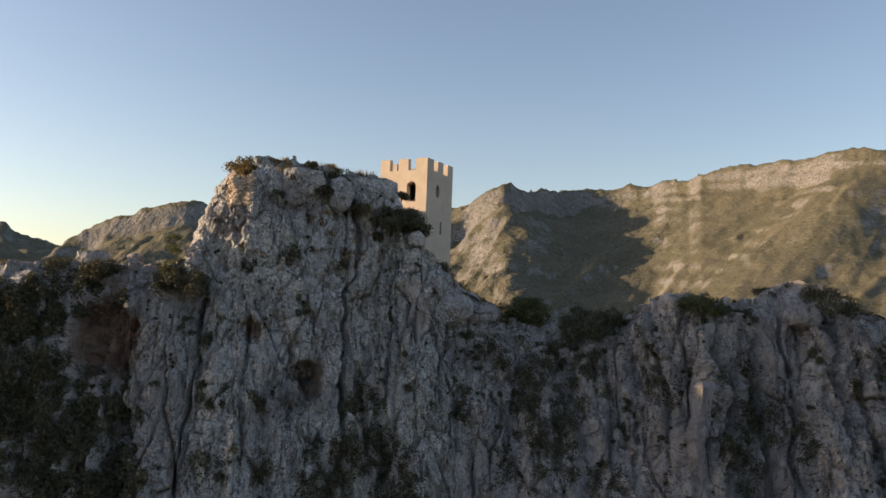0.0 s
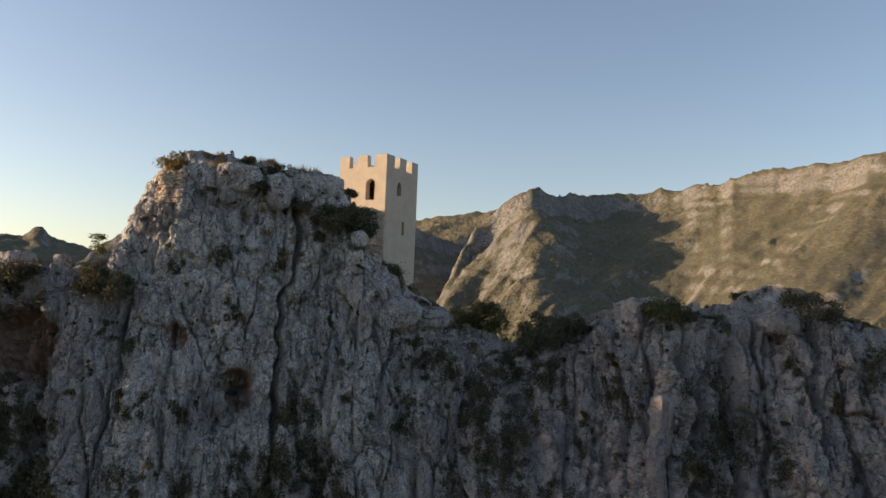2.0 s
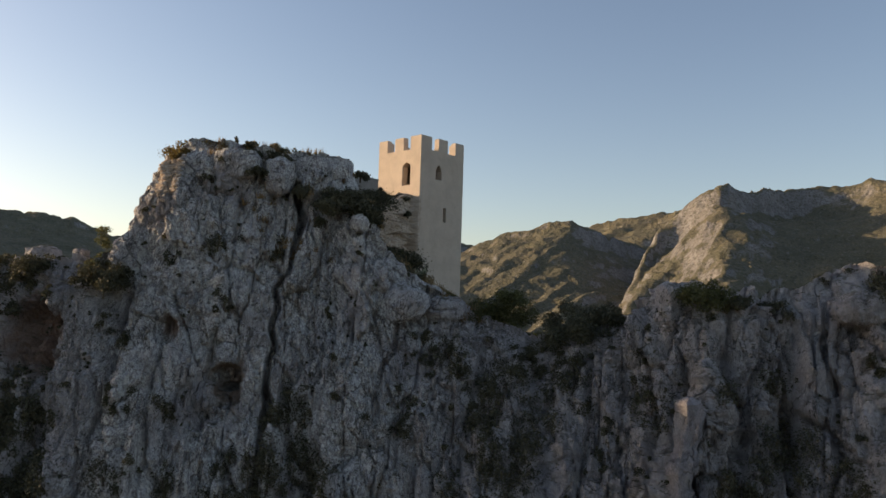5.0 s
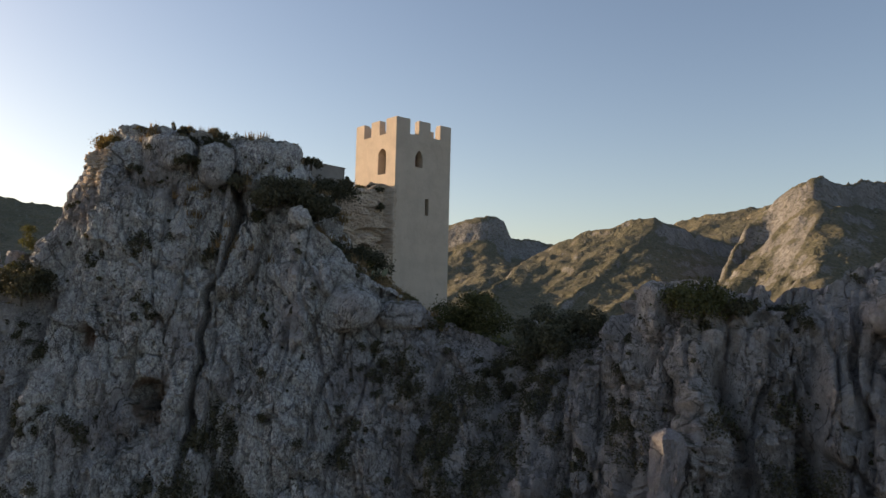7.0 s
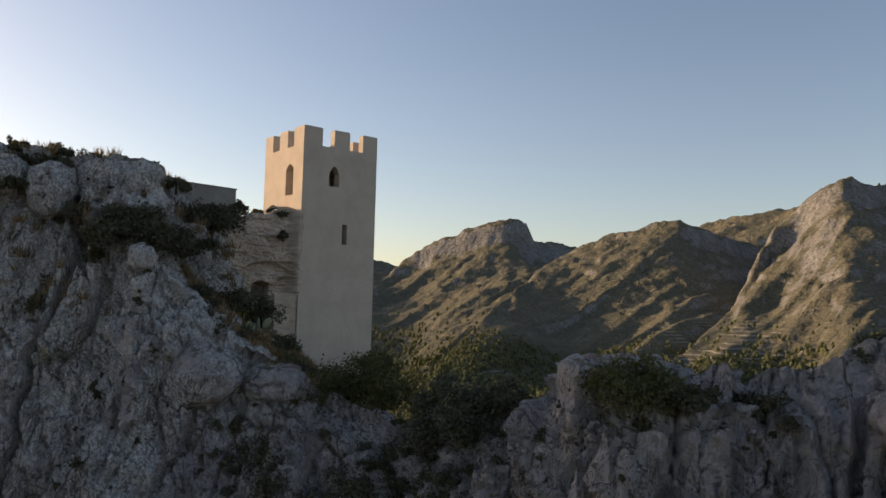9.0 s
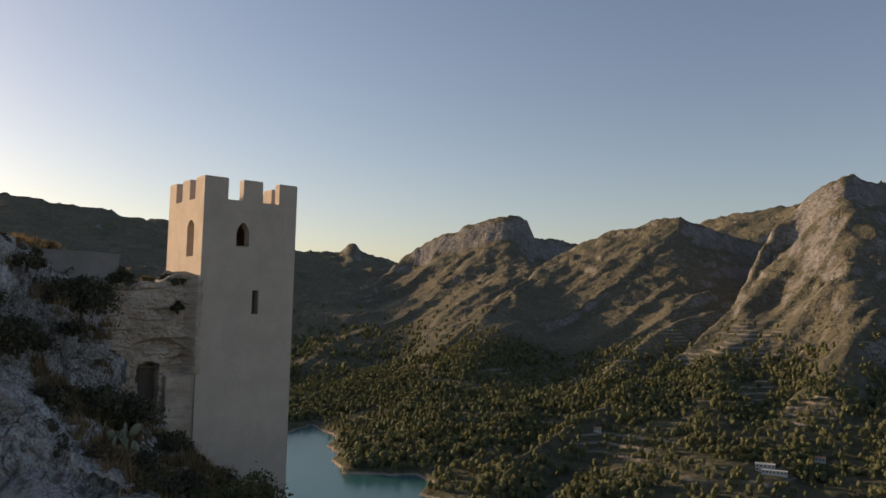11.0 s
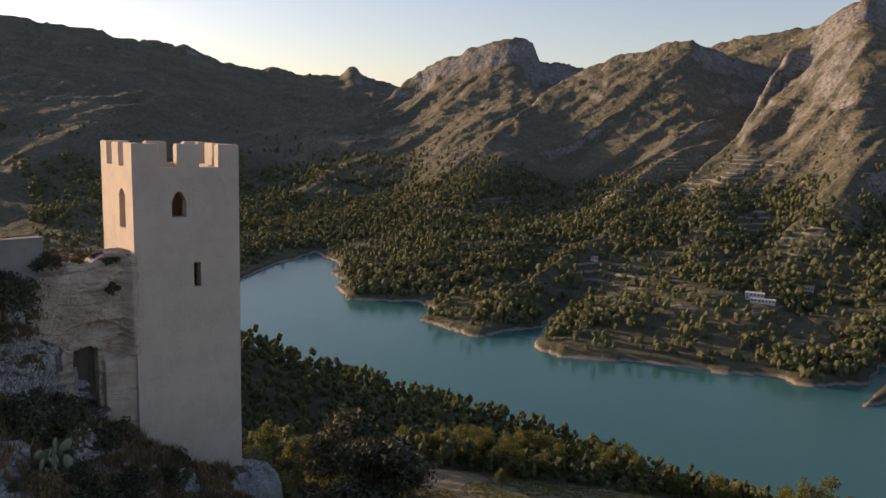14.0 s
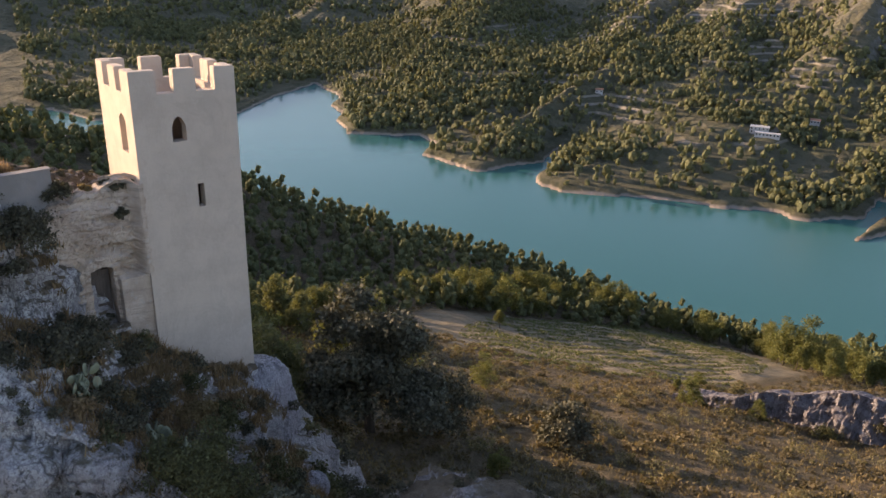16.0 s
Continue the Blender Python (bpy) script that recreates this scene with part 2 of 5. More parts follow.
def hillside():
    m = Nodes("mountain_ground", 0.95)
    height = m.axis(m.place, 2)
    steep = m.span(m.math("ADD", m.normal_z(), m.math("MULTIPLY", m.noise(0.018, 6, 0.65), 0.34)), 0.84, 0.98)
    rock = m.mix(m.span(m.noise(0.012, 6, 0.65), 0.35, 0.65), (0.21, 0.20, 0.19), (0.30, 0.288, 0.275))
    rock = m.mix(m.math("MULTIPLY", m.span(m.noise(0.05, 6, 0.7, (1, 1, 0.3)), 0.48, 0.62), 0.5), rock, (0.15, 0.138, 0.125))
    grass = m.mix(m.span(m.noise(0.008, 6, 0.65), 0.38, 0.62), (0.172, 0.152, 0.10), (0.13, 0.122, 0.078))
    c = m.mix(steep, rock, grass)
    c = m.mix(m.math("MULTIPLY", m.span(m.noise(0.14, 6, 0.8), 0.50, 0.56), 0.65), c, (0.08, 0.078, 0.048))
    c = m.mix(m.math("MULTIPLY", m.span(m.noise(0.10, 6, 0.8, (1, 1, 1.6)), 0.56, 0.62), 0.5), c, (0.31, 0.30, 0.28))
    dots = m.math("MULTIPLY", m.span(m.cells(0.11), 0.36, 0.24), m.span(m.noise(0.02, 4, 0.7), 0.40, 0.54))
    c = m.mix(m.math("MULTIPLY", dots, 0.6), c, (0.06, 0.062, 0.034))
    low = m.span(m.math("ADD", height, m.math("MULTIPLY", m.noise(0.006, 4), 160)), 60, -30)
    c = m.mix(m.math("MULTIPLY", low, 0.85), c, m.mix(m.span(m.noise(0.06, 5, 0.7), 0.45, 0.6), (0.12, 0.115, 0.068), (0.07, 0.076, 0.04)))
    rung = m.math("FRACT", m.math("DIVIDE", height, 6.0), 0.0)
    wall = m.math("MULTIPLY", m.math("MULTIPLY", m.span(rung, 0.62, 0.72), m.span(m.noise(0.011, 4), 0.50, 0.56)), m.math("MULTIPLY", m.span(height, -145, -135), m.span(height, 10, -25)))
    c = m.mix(m.math("MULTIPLY", m.math("MULTIPLY", wall, m.span(m.axis(m.place, 1), 1000, 800)), 0.7), c, (0.36, 0.32, 0.26))
    close = m.span(m.axis(m.place, 0), 300, 200)
    close = m.math("MULTIPLY", close, m.span(m.axis(m.place, 1), 330, 230))
    turf = m.mix(m.span(m.noise(0.12, 6, 0.7), 0.40, 0.60), (0.175, 0.135, 0.08), (0.11, 0.094, 0.055))
    turf = m.mix(m.math("MULTIPLY", m.span(m.noise(1.1, 6, 0.75), 0.5, 0.6), 0.7), turf, (0.085, 0.075, 0.04))
    turf = m.mix(m.math("MULTIPLY", m.span(m.noise(0.45, 5, 0.7), 0.56, 0.66), 0.6), turf, (0.24, 0.195, 0.12))
    field = m.add("ShaderNodeVectorMath")
    field.operation = "DISTANCE"
    flat = m.add("ShaderNodeVectorMath")
    flat.operation = "MULTIPLY"
    flat.inputs[1].default_value = (1, 1.9, 0)
    m.link(m.place, flat.inputs[0])
    m.link(flat.outputs[0], field.inputs[0])
    field.inputs[1].default_value = (138, 137, 0)
    tilled = m.span(m.math("ADD", field.outputs["Value"], m.math("MULTIPLY", m.noise(0.08, 4), 16)), 80, 70)
    turf = m.mix(m.math("MULTIPLY", tilled, 0.95), turf, m.mix(m.span(m.noise(0.6, 6, 0.7, (0.35, 1.0, 1.0)), 0.4, 0.6), (0.31, 0.265, 0.185), (0.235, 0.205, 0.135)))
    c = m.mix(close, c, turf)
    beach = m.span(m.math("ADD", m.axis(m.place, 2), m.math("MULTIPLY", m.noise(0.05, 3), 4)), -156.9, -158.7)
    c = m.mix(beach, c, m.mix(m.noise(0.2, 5, 0.7), (0.30, 0.235, 0.175), (0.42, 0.37, 0.31)))
    crag = m.math("ADD", m.math("MULTIPLY", m.cells(0.06, stretch=(1, 1, 0.45)), 0.7), m.math("MULTIPLY", m.cells(0.19, stretch=(1, 1, 0.6)), 0.35))
    crag = m.math("MULTIPLY", crag, m.span(m.axis(m.place, 1), 250, 500))
    m.bump(m.math("ADD", crag, m.math("ADD", m.noise(0.05, 10, 0.75), m.math("MULTIPLY", m.noise(0.9, 6, 0.75), 0.08))), 1.0, 7.0)
    return m.done(c)


def water():
    m = Nodes("turquoise_lake_water", 0.2)
    c = m.mix(m.noise(0.004, 3), (0.027, 0.118, 0.112), (0.033, 0.132, 0.124))
    m.shader.inputs["IOR"].default_value = 1.33
    m.shader.inputs["Specular IOR Level"].default_value = 0.5
    m.bump(m.math("ADD", m.noise(0.5, 4, 0.6), m.math("MULTIPLY", m.noise(0.05, 3), 2)), 0.12, 0.3)
    return m.done(c)


HILL, WATER = hillside(), water()


# ---------------------------------------------------------------- ground: one sheet out to the horizon
CX, CY, LAKE = -15.0, -37.0, -161.6
# far shore, from north-west to south-east
SHORE = [(-3000, 1300), (-200, 1000), (174, 909), (200, 825), (346, 791), (403, 845), (520, 930), (500, 830), (460, 775), (396, 640), (453, 595), (446, 556), (409, 527), (419, 457), (491, 452), (558, 488),
         (476, 428), (438, 406), (439, 374), (483, 323), (512, 271), (536, 247), (530, 230), (578, 197), (640, 215), (640, 192), (527, 181), (560, 172), (650, 160), (610, 100), (640, 0), (640, -300), (900, -3000)]
# each range: azimuth, elevation and distance along its crest, from its spur at the water up to its peaks
RANGES = [
    [(-60, 1.0, 3900), (-30, 3.0, 3700), (-5, 5.6, 3600), (3, 6.2, 3500), (6.5, 6.0, 3500), (8.2, 6.5, 3500), (10.3, 6.35, 3500), (11.2, 6.05, 3500), (14, 5.95, 3500), (16.2, 5.55, 3500), (17.7, 5.6, 3500), (19.2, 5.2, 3500), (19.9, 5.35, 3500), (22.2, 4.3, 3600), (25.0, 4.0, 3600),
     (25.8, 4.15, 3600), (27.4, 3.75, 3600), (30.4, 3.7, 3600), (30.8, 4.1, 3600), (31.1, 4.5, 3600), (31.5, 4.45, 3600), (32.1, 3.85, 3600), (35, 3.1, 3600), (40, 2.5, 3700), (60, 1, 3800)],
    [(24.0, -10.2, 1040), (25.5, -8.6, 1180), (28, -5.2, 1600), (30.5, -1.8, 2200), (33, 1.4, 2800), (35, 3.3, 3000), (37.5, 5.0, 2950), (40, 5.95, 2900), (41.3, 6.5, 2850), (43, 6.8, 2850), (44.3, 6.5, 2850), (44.8, 5.25, 2880), (46.1, 5.1, 2950), (48, 4.6, 3000), (54, 3, 3100)],
    [(30.8, -10.8, 850), (32.5, -9.9, 890), (34.7, -8.3, 980), (36.6, -6.2, 1090), (38.5, -4.0, 1260), (40.5, -1.4, 1480), (42.5, 0.7, 1720), (44.5, 2.3, 2060), (46.2, 3.5, 2380), (48, 4.65, 2450), (50.4, 5.7, 2450), (53.2, 6.4, 2400), (55.8, 6.7, 2350), (56.7, 6.1, 2450), (60, 5, 2700), (66, 3, 2900)],
    [(50, 5.0, 3300), (56.6, 6.3, 3300), (59, 6.85, 3250), (62.5, 7.35, 3200), (66, 8.3, 3100), (71, 8.5, 3000), (78, 8.0, 3000), (90, 6, 3000)],
    [(40.5, -13.2, 700), (43.5, -11.0, 760), (47, -8.6, 850), (50, -6.7, 940), (52.4, -5.0, 1040), (55.5, -2.8, 1250), (57.3, -1.0, 1430), (58.8, 0.5, 1640), (60.0, 3.2, 1900), (61.5, 5.9, 2080), (63.2, 7.5, 2120), (64.3, 8.45, 2100), (65.6, 9.2, 2060), (66.3, 9.5, 2050), (67, 8.9, 2100), (68, 8.6, 2300), (69.6, 8.85, 2400), (71, 8.7, 2550), (75, 9.1, 2600), (78, 9.35, 2450),
     (79, 9.75, 2250), (82.7, 10.6, 2150), (86.3, 10.75, 2050), (88.7, 11.3, 1950), (92, 11.2, 1900), (105, 10, 1900), (130, 6, 2200), (160, 2, 2600)],
    [(44.5, -14.2, 660), (49, -12.2, 730), (53, -10.9, 800), (57, -9.4, 880), (62, -7.4, 960), (67.9, -5.3, 1040), (74, -3.4, 1150), (82, -0.5, 1350), (90, 2.5, 1600), (100, 4, 1800)],
]


def shore_distance(x, y):
    """Metres from the far shore line: positive on land, negative on the lake."""
    pts = np.array(SHORE, float)
    best = np.full(np.shape(x), 1e9)
    for (ax, ay), (bx, by) in zip(pts, pts[1:]):
        ex, ey = bx - ax, by - ay
        t = np.clip(((x - ax) * ex + (y - ay) * ey) / (ex * ex + ey * ey), 0, 1)
        best = np.minimum(best, np.hypot(x - ax - t * ex, y - ay - t * ey))
    ring = np.concatenate([pts, [(9000, -3000), (9000, 9000), (-3000, 9000)]])
    inside = np.zeros(np.shape(x), bool)
    for (ax, ay), (bx, by) in zip(ring, np.roll(ring, -1, 0)):
        if ay != by:
            inside ^= ((ay > y) != (by > y)) & (x < (bx - ax) * (y - ay) / (by - ay) + ax)
    return np.where(inside, best, -best)


def ground_height(x, y):
    """Height of the land: the castle hill falling to the lake, the far shore and the ranges behind it."""
    dx, dy = x - CX, y - CY
    r, az = np.hypot(dx, dy), np.degrees(np.arctan2(dx, dy))
    # castle hill
    near = -12.2 - 0.352 * x - 0.19 * y + 31 * smooth(130, 260, y) * smooth(260, 60, x) + 10 * smooth(100, 190, y) * smooth(30, 120, x)
    near = near - 30 * smooth(-4.0, -16, x * 0.85 + y * 0.53) - 0.25 * np.maximum(0, -(x * 0.85 + y * 0.53) - 10)
    # added hump north-west of the tower, out of view, to shade the oak
    near = near + 29 * np.exp(-(((x + 14) / 15) ** 2) - ((y - 80) / 32) ** 2)
    near = near - 8.5 * smooth(13, 21, az) * smooth(40, 27, az) * smooth(110, 190, r)
    near = np.maximum(near, -60 + 0 * near) * (az < -20) + near * (az >= -20)
    near = near - 0.75 * np.maximum(0, r - 300) * smooth(300, 340, r)
    near = near + 2.2 * fbm(x / 40, y / 40, 0, 4, 3) * smooth(15, 80, r) + 0.6 * fbm(x / 6, y / 6, 0, 3, 9)
    # far shore and foothills
    inland = shore_distance(x + 6 * fbm(x / 30, y / 30, 0, 4, 5), y + 6 * fbm(x / 30, y / 30, 5, 4, 6))
    land_z = np.minimum(inland * 0.3, 5) + 34 * (1 - np.exp(-np.maximum(0, inland - 10) / 300))
    top = LAKE + np.where(inland > 0, land_z, inland * 0.3)
    # ranges: from the shore up to each crest, with cliffs under the peaks, and down behind it
    wx, wy = 60 * fbm(x / 420, y / 420, 0, 3, 31), 60 * fbm(x / 420, y / 420, 7, 3, 32)
    across = np.radians(az) * 2100 + wx - 0.55 * r
    ravine = fbm(across / 330, r / 1300 + wy / 300, 1.7, 3, 41, True) - 0.1
    rib = fbm(across / 90, r / 340 + wy / 120, 3.1, 5, 43, True) - 0.1
    for n, ridge in enumerate(RANGES):
        a = [p[0] for p in ridge]
        tops = [p[2] * math.tan(radians(p[1])) + 8 for p in ridge]
        dist = np.mean([np.interp(az + w, a, [p[2] for p in ridge]) for w in (-1.2, 0, 1.2)], 0)
        ahead = np.maximum(0, dist - r)
        t = np.maximum(inland, 0) / (np.maximum(inland, 0) + ahead + 1e-6)
        soft = np.mean([np.interp(az + w, a, tops) for w in (-4.5, -3, -1.5, 0, 1.5, 3, 4.5)], 0)
        crest = np.interp(az, a, tops)
        crest = crest + (soft - crest) * smooth(25, 420, ahead) + 9 * fbm(az / 1.3, 0, n * 1.9, 4, 36, True) * smooth(-60, 120, crest) * smooth(320, 0, ahead)
        high = smooth(-20, 200, crest)
        cliffy = high * (0.02 + 0.13 * smooth(-0.35, 0.3, fbm(across / 520, 0, n * 2.3, 2, 71 + n)))
        rise = (1 - cliffy) * t ** (1.12 + 0.2 * high) + cliffy * smooth(130, 15, ahead)
        z = LAKE + 4 + (crest - LAKE - 4) * rise - 0.5 * np.maximum(0, r - dist)
        body = smooth(10, 240, ahead) * smooth(0.0, 0.35, t) * (0.3 + 0.7 * high)
        z = z + 44 * ravine * body + (3 + 7 * high) * rib * smooth(0, 60, ahead) * smooth(0.05, 0.4, t) * (0.4 + 0.6 * smooth(82, 72, az))
        z = np.where((az < a[0]) | (az > a[-1]) | (inland <= 0), -400, z)
        top = np.maximum(top, z)
    upper = smooth(-60, 90, top) * smooth(0, 80, inland)
    # tilted beds of rock, ribs and broken blocks
    bed = (top + 0.05 * across + 26 * fbm(x / 260, y / 260, 0, 3, 33)) / 34
    top = top + 8 * upper * (smooth(0.55, 0.95, bed - np.floor(bed)) - (bed - np.floor(bed))) * smooth(-0.2, 0.3, fbm(x / 300, y / 300, top / 200, 2, 34))
    top = top + upper * (5 * (fbm(x / 90, y / 90, top / 60, 4, 18, True) - 0.1) + 2.5 * fbm(across / 26, r / 60, top / 40, 3, 19, True) + (7 * facets(x + wx, y, top, 80, 38)[0] + 3 * facets(x, y + wx, top, 30, 39)[0]) * (0.45 + 0.55 * smooth(78, 66, az)))
    top = top + (1 - upper) * 3.0 * fbm(x / 60, y / 60, 0, 4, 22) * smooth(5, 120, inland)
    # terraces on the foothills
    level = top / 6.0
    terraced = smooth(25, 60, inland) * smooth(30, -30, top) * smooth(1150, 950, r) * 0.7
    top = top + terraced * (6.0 * (np.floor(level) + smooth(0.6, 1.0, level - np.floor(level))) - top)
    top = np.where(inland > 0, np.minimum(top, LAKE + 0.55 * inland + 3), top)
    return np.where(inland > 0, top, np.maximum(near, np.maximum(LAKE - 12, top)))


def build_ground():
    az = np.radians(np.concatenate([np.arange(-180, -12, 3.0), np.arange(-12, 4, 0.8), np.arange(4, 100, 0.19), np.arange(100, 181, 2.5)]))
    r = np.concatenate([[0.02], np.arange(2, 40, 2.5), np.arange(40, 340, 3.0), np.arange(340, 600, 5.0), np.arange(600, 1300, 6.0), np.arange(1300, 2500, 9.0), np.arange(2500, 3720, 14.0), np.arange(3700, 4900, 100.0)])
    rr, aa = np.meshgrid(r, az, indexing="ij")
    x, y = CX + rr * np.sin(aa), CY + rr * np.cos(aa)
    z = ground_height(x, y)
    me = mesh_of("ground", np.stack([x, y, z], -1).reshape(-1, 3), grid_faces(*x.shape), HILL)
    return tagged(new("ground", me), "dry mountain valley with scrub slopes, terraces and limestone peaks", "ground", kind="structure")


ground = build_ground()
bm = bmesh.new()
bmesh.ops.create_circle(bm, cap_ends=True, segments=96, radius=1500)
lake = part("water", bm, WATER)
lake.location = (500, 500, LAKE)
tagged(lake, "calm turquoise reservoir between wooded headlands", "water", kind="structure")

# ---------------------------------------------------------------- the castle cliff
# along: s runs along the cliff, q out of its face; crest height, crest q, how far the face leans out per metre, height of the top behind it (q 4), height further back (q -4)
CLIFF = [
    (-70, 0, 13, 0.3, -3, -8), (-40, 2.0, 13, 0.2, 1, -5), (-30, 2.8, 13, 0.2, 2.5, -3), (-24, 3.2, 13.2, 0.2, 3.5, 0), (-19.3, 2.6, 13.4, 0.2, 3.0, 1), (-17.3, 3.4, 13.2, 0.2, 5, 2),
    (-16, 6.7, 12.1, 0.2, 7.2, 3.5), (-14.8, 10.1, 11.6, 0.22, 9.8, 5), (-13, 11.2, 11.6, 0.22, 10.6, 6), (-10, 11.3, 11.4, 0.2, 10.7, 7), (-7.5, 10.7, 10.7, 0.2, 10.3, 7.5),
    (-5, 10.7, 9.4, 0.22, 10.2, 7.8), (-4, 10.5, 8.8, 0.25, 9.6, 6.6), (-3, 9.4, 8.8, 0.25, 7.4, 2.4), (-2.2, 7.2, 10.2, 0.22, 5.0, 0.9), (-1.4, 5.9, 10.9, 0.2, 4.0, 0.2), (0, 4.8, 10.8, 0.2, 3.3, -0.4), (1.5, 3.2, 10.6, 0.2, 1.9, -1.3),
    (2.7, 2.5, 10.2, 0.25, 0.6, -2.4), (3.7, 2.0, 9.6, 0.3, -0.5, -4.2), (5.4, 0.9, 9.3, 0.36, -2.0, -8), (7.5, -0.3, 8.7, 0.5, -3.2, -10), (10, -1.2, 8.6, 0.65, -3.8, -11), (12, -1.2, 9.0, 0.65, -3.5, -10), (14, 0.0, 9.6, 0.5, -2.0, -9),
    (16, 0.9, 9.4, 0.45, 0.0, -8), (18, 1.8, 11.2, 0.4, 0.9, -7), (20, 2.4, 12.6, 0.3, 1.2, -6), (23, 1.6, 12.2, 0.25, 0.8, -6), (25, 1.6, 11.6, 0.3, 1.0, -6), (27, 2.8, 11.2, 0.4, 2, -6),
    (28.5, 3.4, 10.6, 0.5, 2.5, -6), (30.5, 2.6, 11.6, 0.4, 2.0, -6), (33, 1.2, 13.2, 0.4, 0.5, -7), (38, 0.4, 14, 0.3, -1, -8), (50, -2, 15, 0.3, -3, -10), (75, -8, 17, 0.4, -9, -16),
]
E_S, E_Q = np.array([0.53, -0.848]), np.array([-0.848, -0.53])


def from_sq(s, q):
    return s * E_S[0] + q * E_Q[0], s * E_S[1] + q * E_Q[1]


def build_cliff():
    s = np.concatenate([np.arange(-70, -30, 1.0), np.arange(-30, -22, 0.25), np.arange(-22, 34, 0.095), np.arange(34, 45, 0.3), np.arange(45, 75, 1.2)])
    knots = np.array(CLIFF)
    # soften the table between its knots
    wide = np.linspace(-0.6, 0.6, 7)
    zc, qc, lean, z4, zb = (np.mean([np.interp(s + w, knots[:, 0], knots[:, k]) for w in wide], 0) for k in range(1, 6))
    zc = zc + 0.35 * fbm(s / 1.6, 0, 0, 3, 81) + 0.45 * np.abs(vnoise(s / 1.5, 0, 0, 82)) * smooth(12, 18, s)
    prof = []
    for f in np.concatenate([np.linspace(0, 1, 16)[:-1]]):
        z = -34 + f * (-14 + 34) + 0 * s
        prof.append((qc + lean * (zc - z), z))
    for f in np.linspace(0, 1, 225):
        z = -14 + f * (zc + 14)
        over = smooth(2.0, 0.0, zc - z)
        prof.append((qc + lean * (zc - z) - 0.55 * over, z - 0.12 * over))
    q0, z0 = prof[-1]
    for f in np.linspace(0, 1, 62)[1:]:
        prof.append((q0 + (4 - q0) * f, z0 + (z4 - z0) * smooth(0, 1, f)))
    for f in np.linspace(0, 1, 46)[1:]:
        prof.append((4 - 8 * f + 0 * s, z4 + (zb - z4) * f))
    for f in np.linspace(0, 1, 24)[1:]:
        prof.append((-4 - 18 * f + 0 * s, zb + (-26 - zb) * f))
    q, z = np.array([p[0] for p in prof]), np.array([p[1] for p in prof])
    x, y = from_sq(s[None, :] + 0 * q, q)
    p = np.stack([x, y, z], -1)
    n = np.cross(np.gradient(p, axis=1), np.gradient(p, axis=0))
    n /= np.linalg.norm(n, axis=-1, keepdims=True) + 1e-9
    face = smooth(0.85, 0.35, n[..., 2])                       # 1 on the steep face
    S = s[None, :] + 0 * q
    d = 0.6 * fbm(x / 5, y / 5, z / 7, 3, 1) + 0.15 * fbm(x / 1.3, y / 1.3, z / 1.8, 4, 2)
    flute = fbm(S / 1.9 + 0.5 * vnoise(S / 4, z / 5, 0, 8), q / 6, z / 11, 4, 4, True)
    d += face * (0.34 * flute + 0.32 * fbm(S / 3.4, q / 9, z / 18, 2, 24, True) + 0.16 * fbm(S / 0.7, q / 3, z / 4.5, 3, 14, True))
    d1, d2, cell = worley(S / 1.9 + 0.4 * fbm(S, q, z, 2, 33), q / 2.5, z / 4.4 + 0.3 * vnoise(S / 3, 0, z / 3, 3), 11)
    d += face * (0.5 * (cell - 0.5) - 0.16 * smooth(0.14, 0.0, d2 - d1) * smooth(-0.1, 0.3, fbm(S / 5, 0, z / 5, 2, 77)))
    e1, e2, ecell = worley(x / 0.55, y / 0.55, z / 0.7, 15)
    d += 0.10 * (ecell - 0.5) + 0.05 * (e1 - 0.5) + 0.16 * fbm(x / 0.3, y / 0.3, z / 0.3, 3, 6)
    knob = np.abs(vnoise(x / 1.15, y / 1.15, z / 1.5, 101)) + 0.5 * np.abs(vnoise(x / 0.52, y / 0.52, z / 0.66, 102)) + 0.28 * np.abs(vnoise(x / 0.24, y / 0.24, z / 0.3, 103))
    d += (0.25 + 0.75 * face) * 0.14 * (knob - 0.45)
    wx, wz = x + 0.5 * fbm(x / 2, y / 2, z / 2, 3, 111), z + 0.5 * fbm(x / 2, y / 2, z / 2, 3, 112)
    for size, amp, sd in ((3.4, 0.42, 121), (1.3, 0.22, 131), (0.5, 0.13, 141)):
        h, joint = facets(wx, y, wz * 0.45, size, sd)
        d += (0.3 + 0.7 * face) * amp * (h - 0.5 * smooth(0.07, 0.0, joint))
    for size, amp, sd in ((2.7, 0.62, 151), (1.15, 0.26, 161)):             # upright slabs with open joints
        h, joint = facets(S + 0.35 * fbm(S / 2, 0, z / 3, 2, sd + 3), q * 0.8, z * 0.17, size, sd)
        d += face * amp * (h - 0.55 * smooth(0.06, 0.0, joint)) * (1 - 0.85 * smooth(0, 3, z) * smooth(-9, -12, S))
    ledge = fbm(S / 3.5, q / 4, z / 0.9, 3, 104)
    d += face * 0.10 * ledge
    d -= (1 - face) * (0.35 + 0.6 * np.exp(-(((x + 2.1) / 1.3) ** 2) - ((y + 0.3) / 1.0) ** 2))
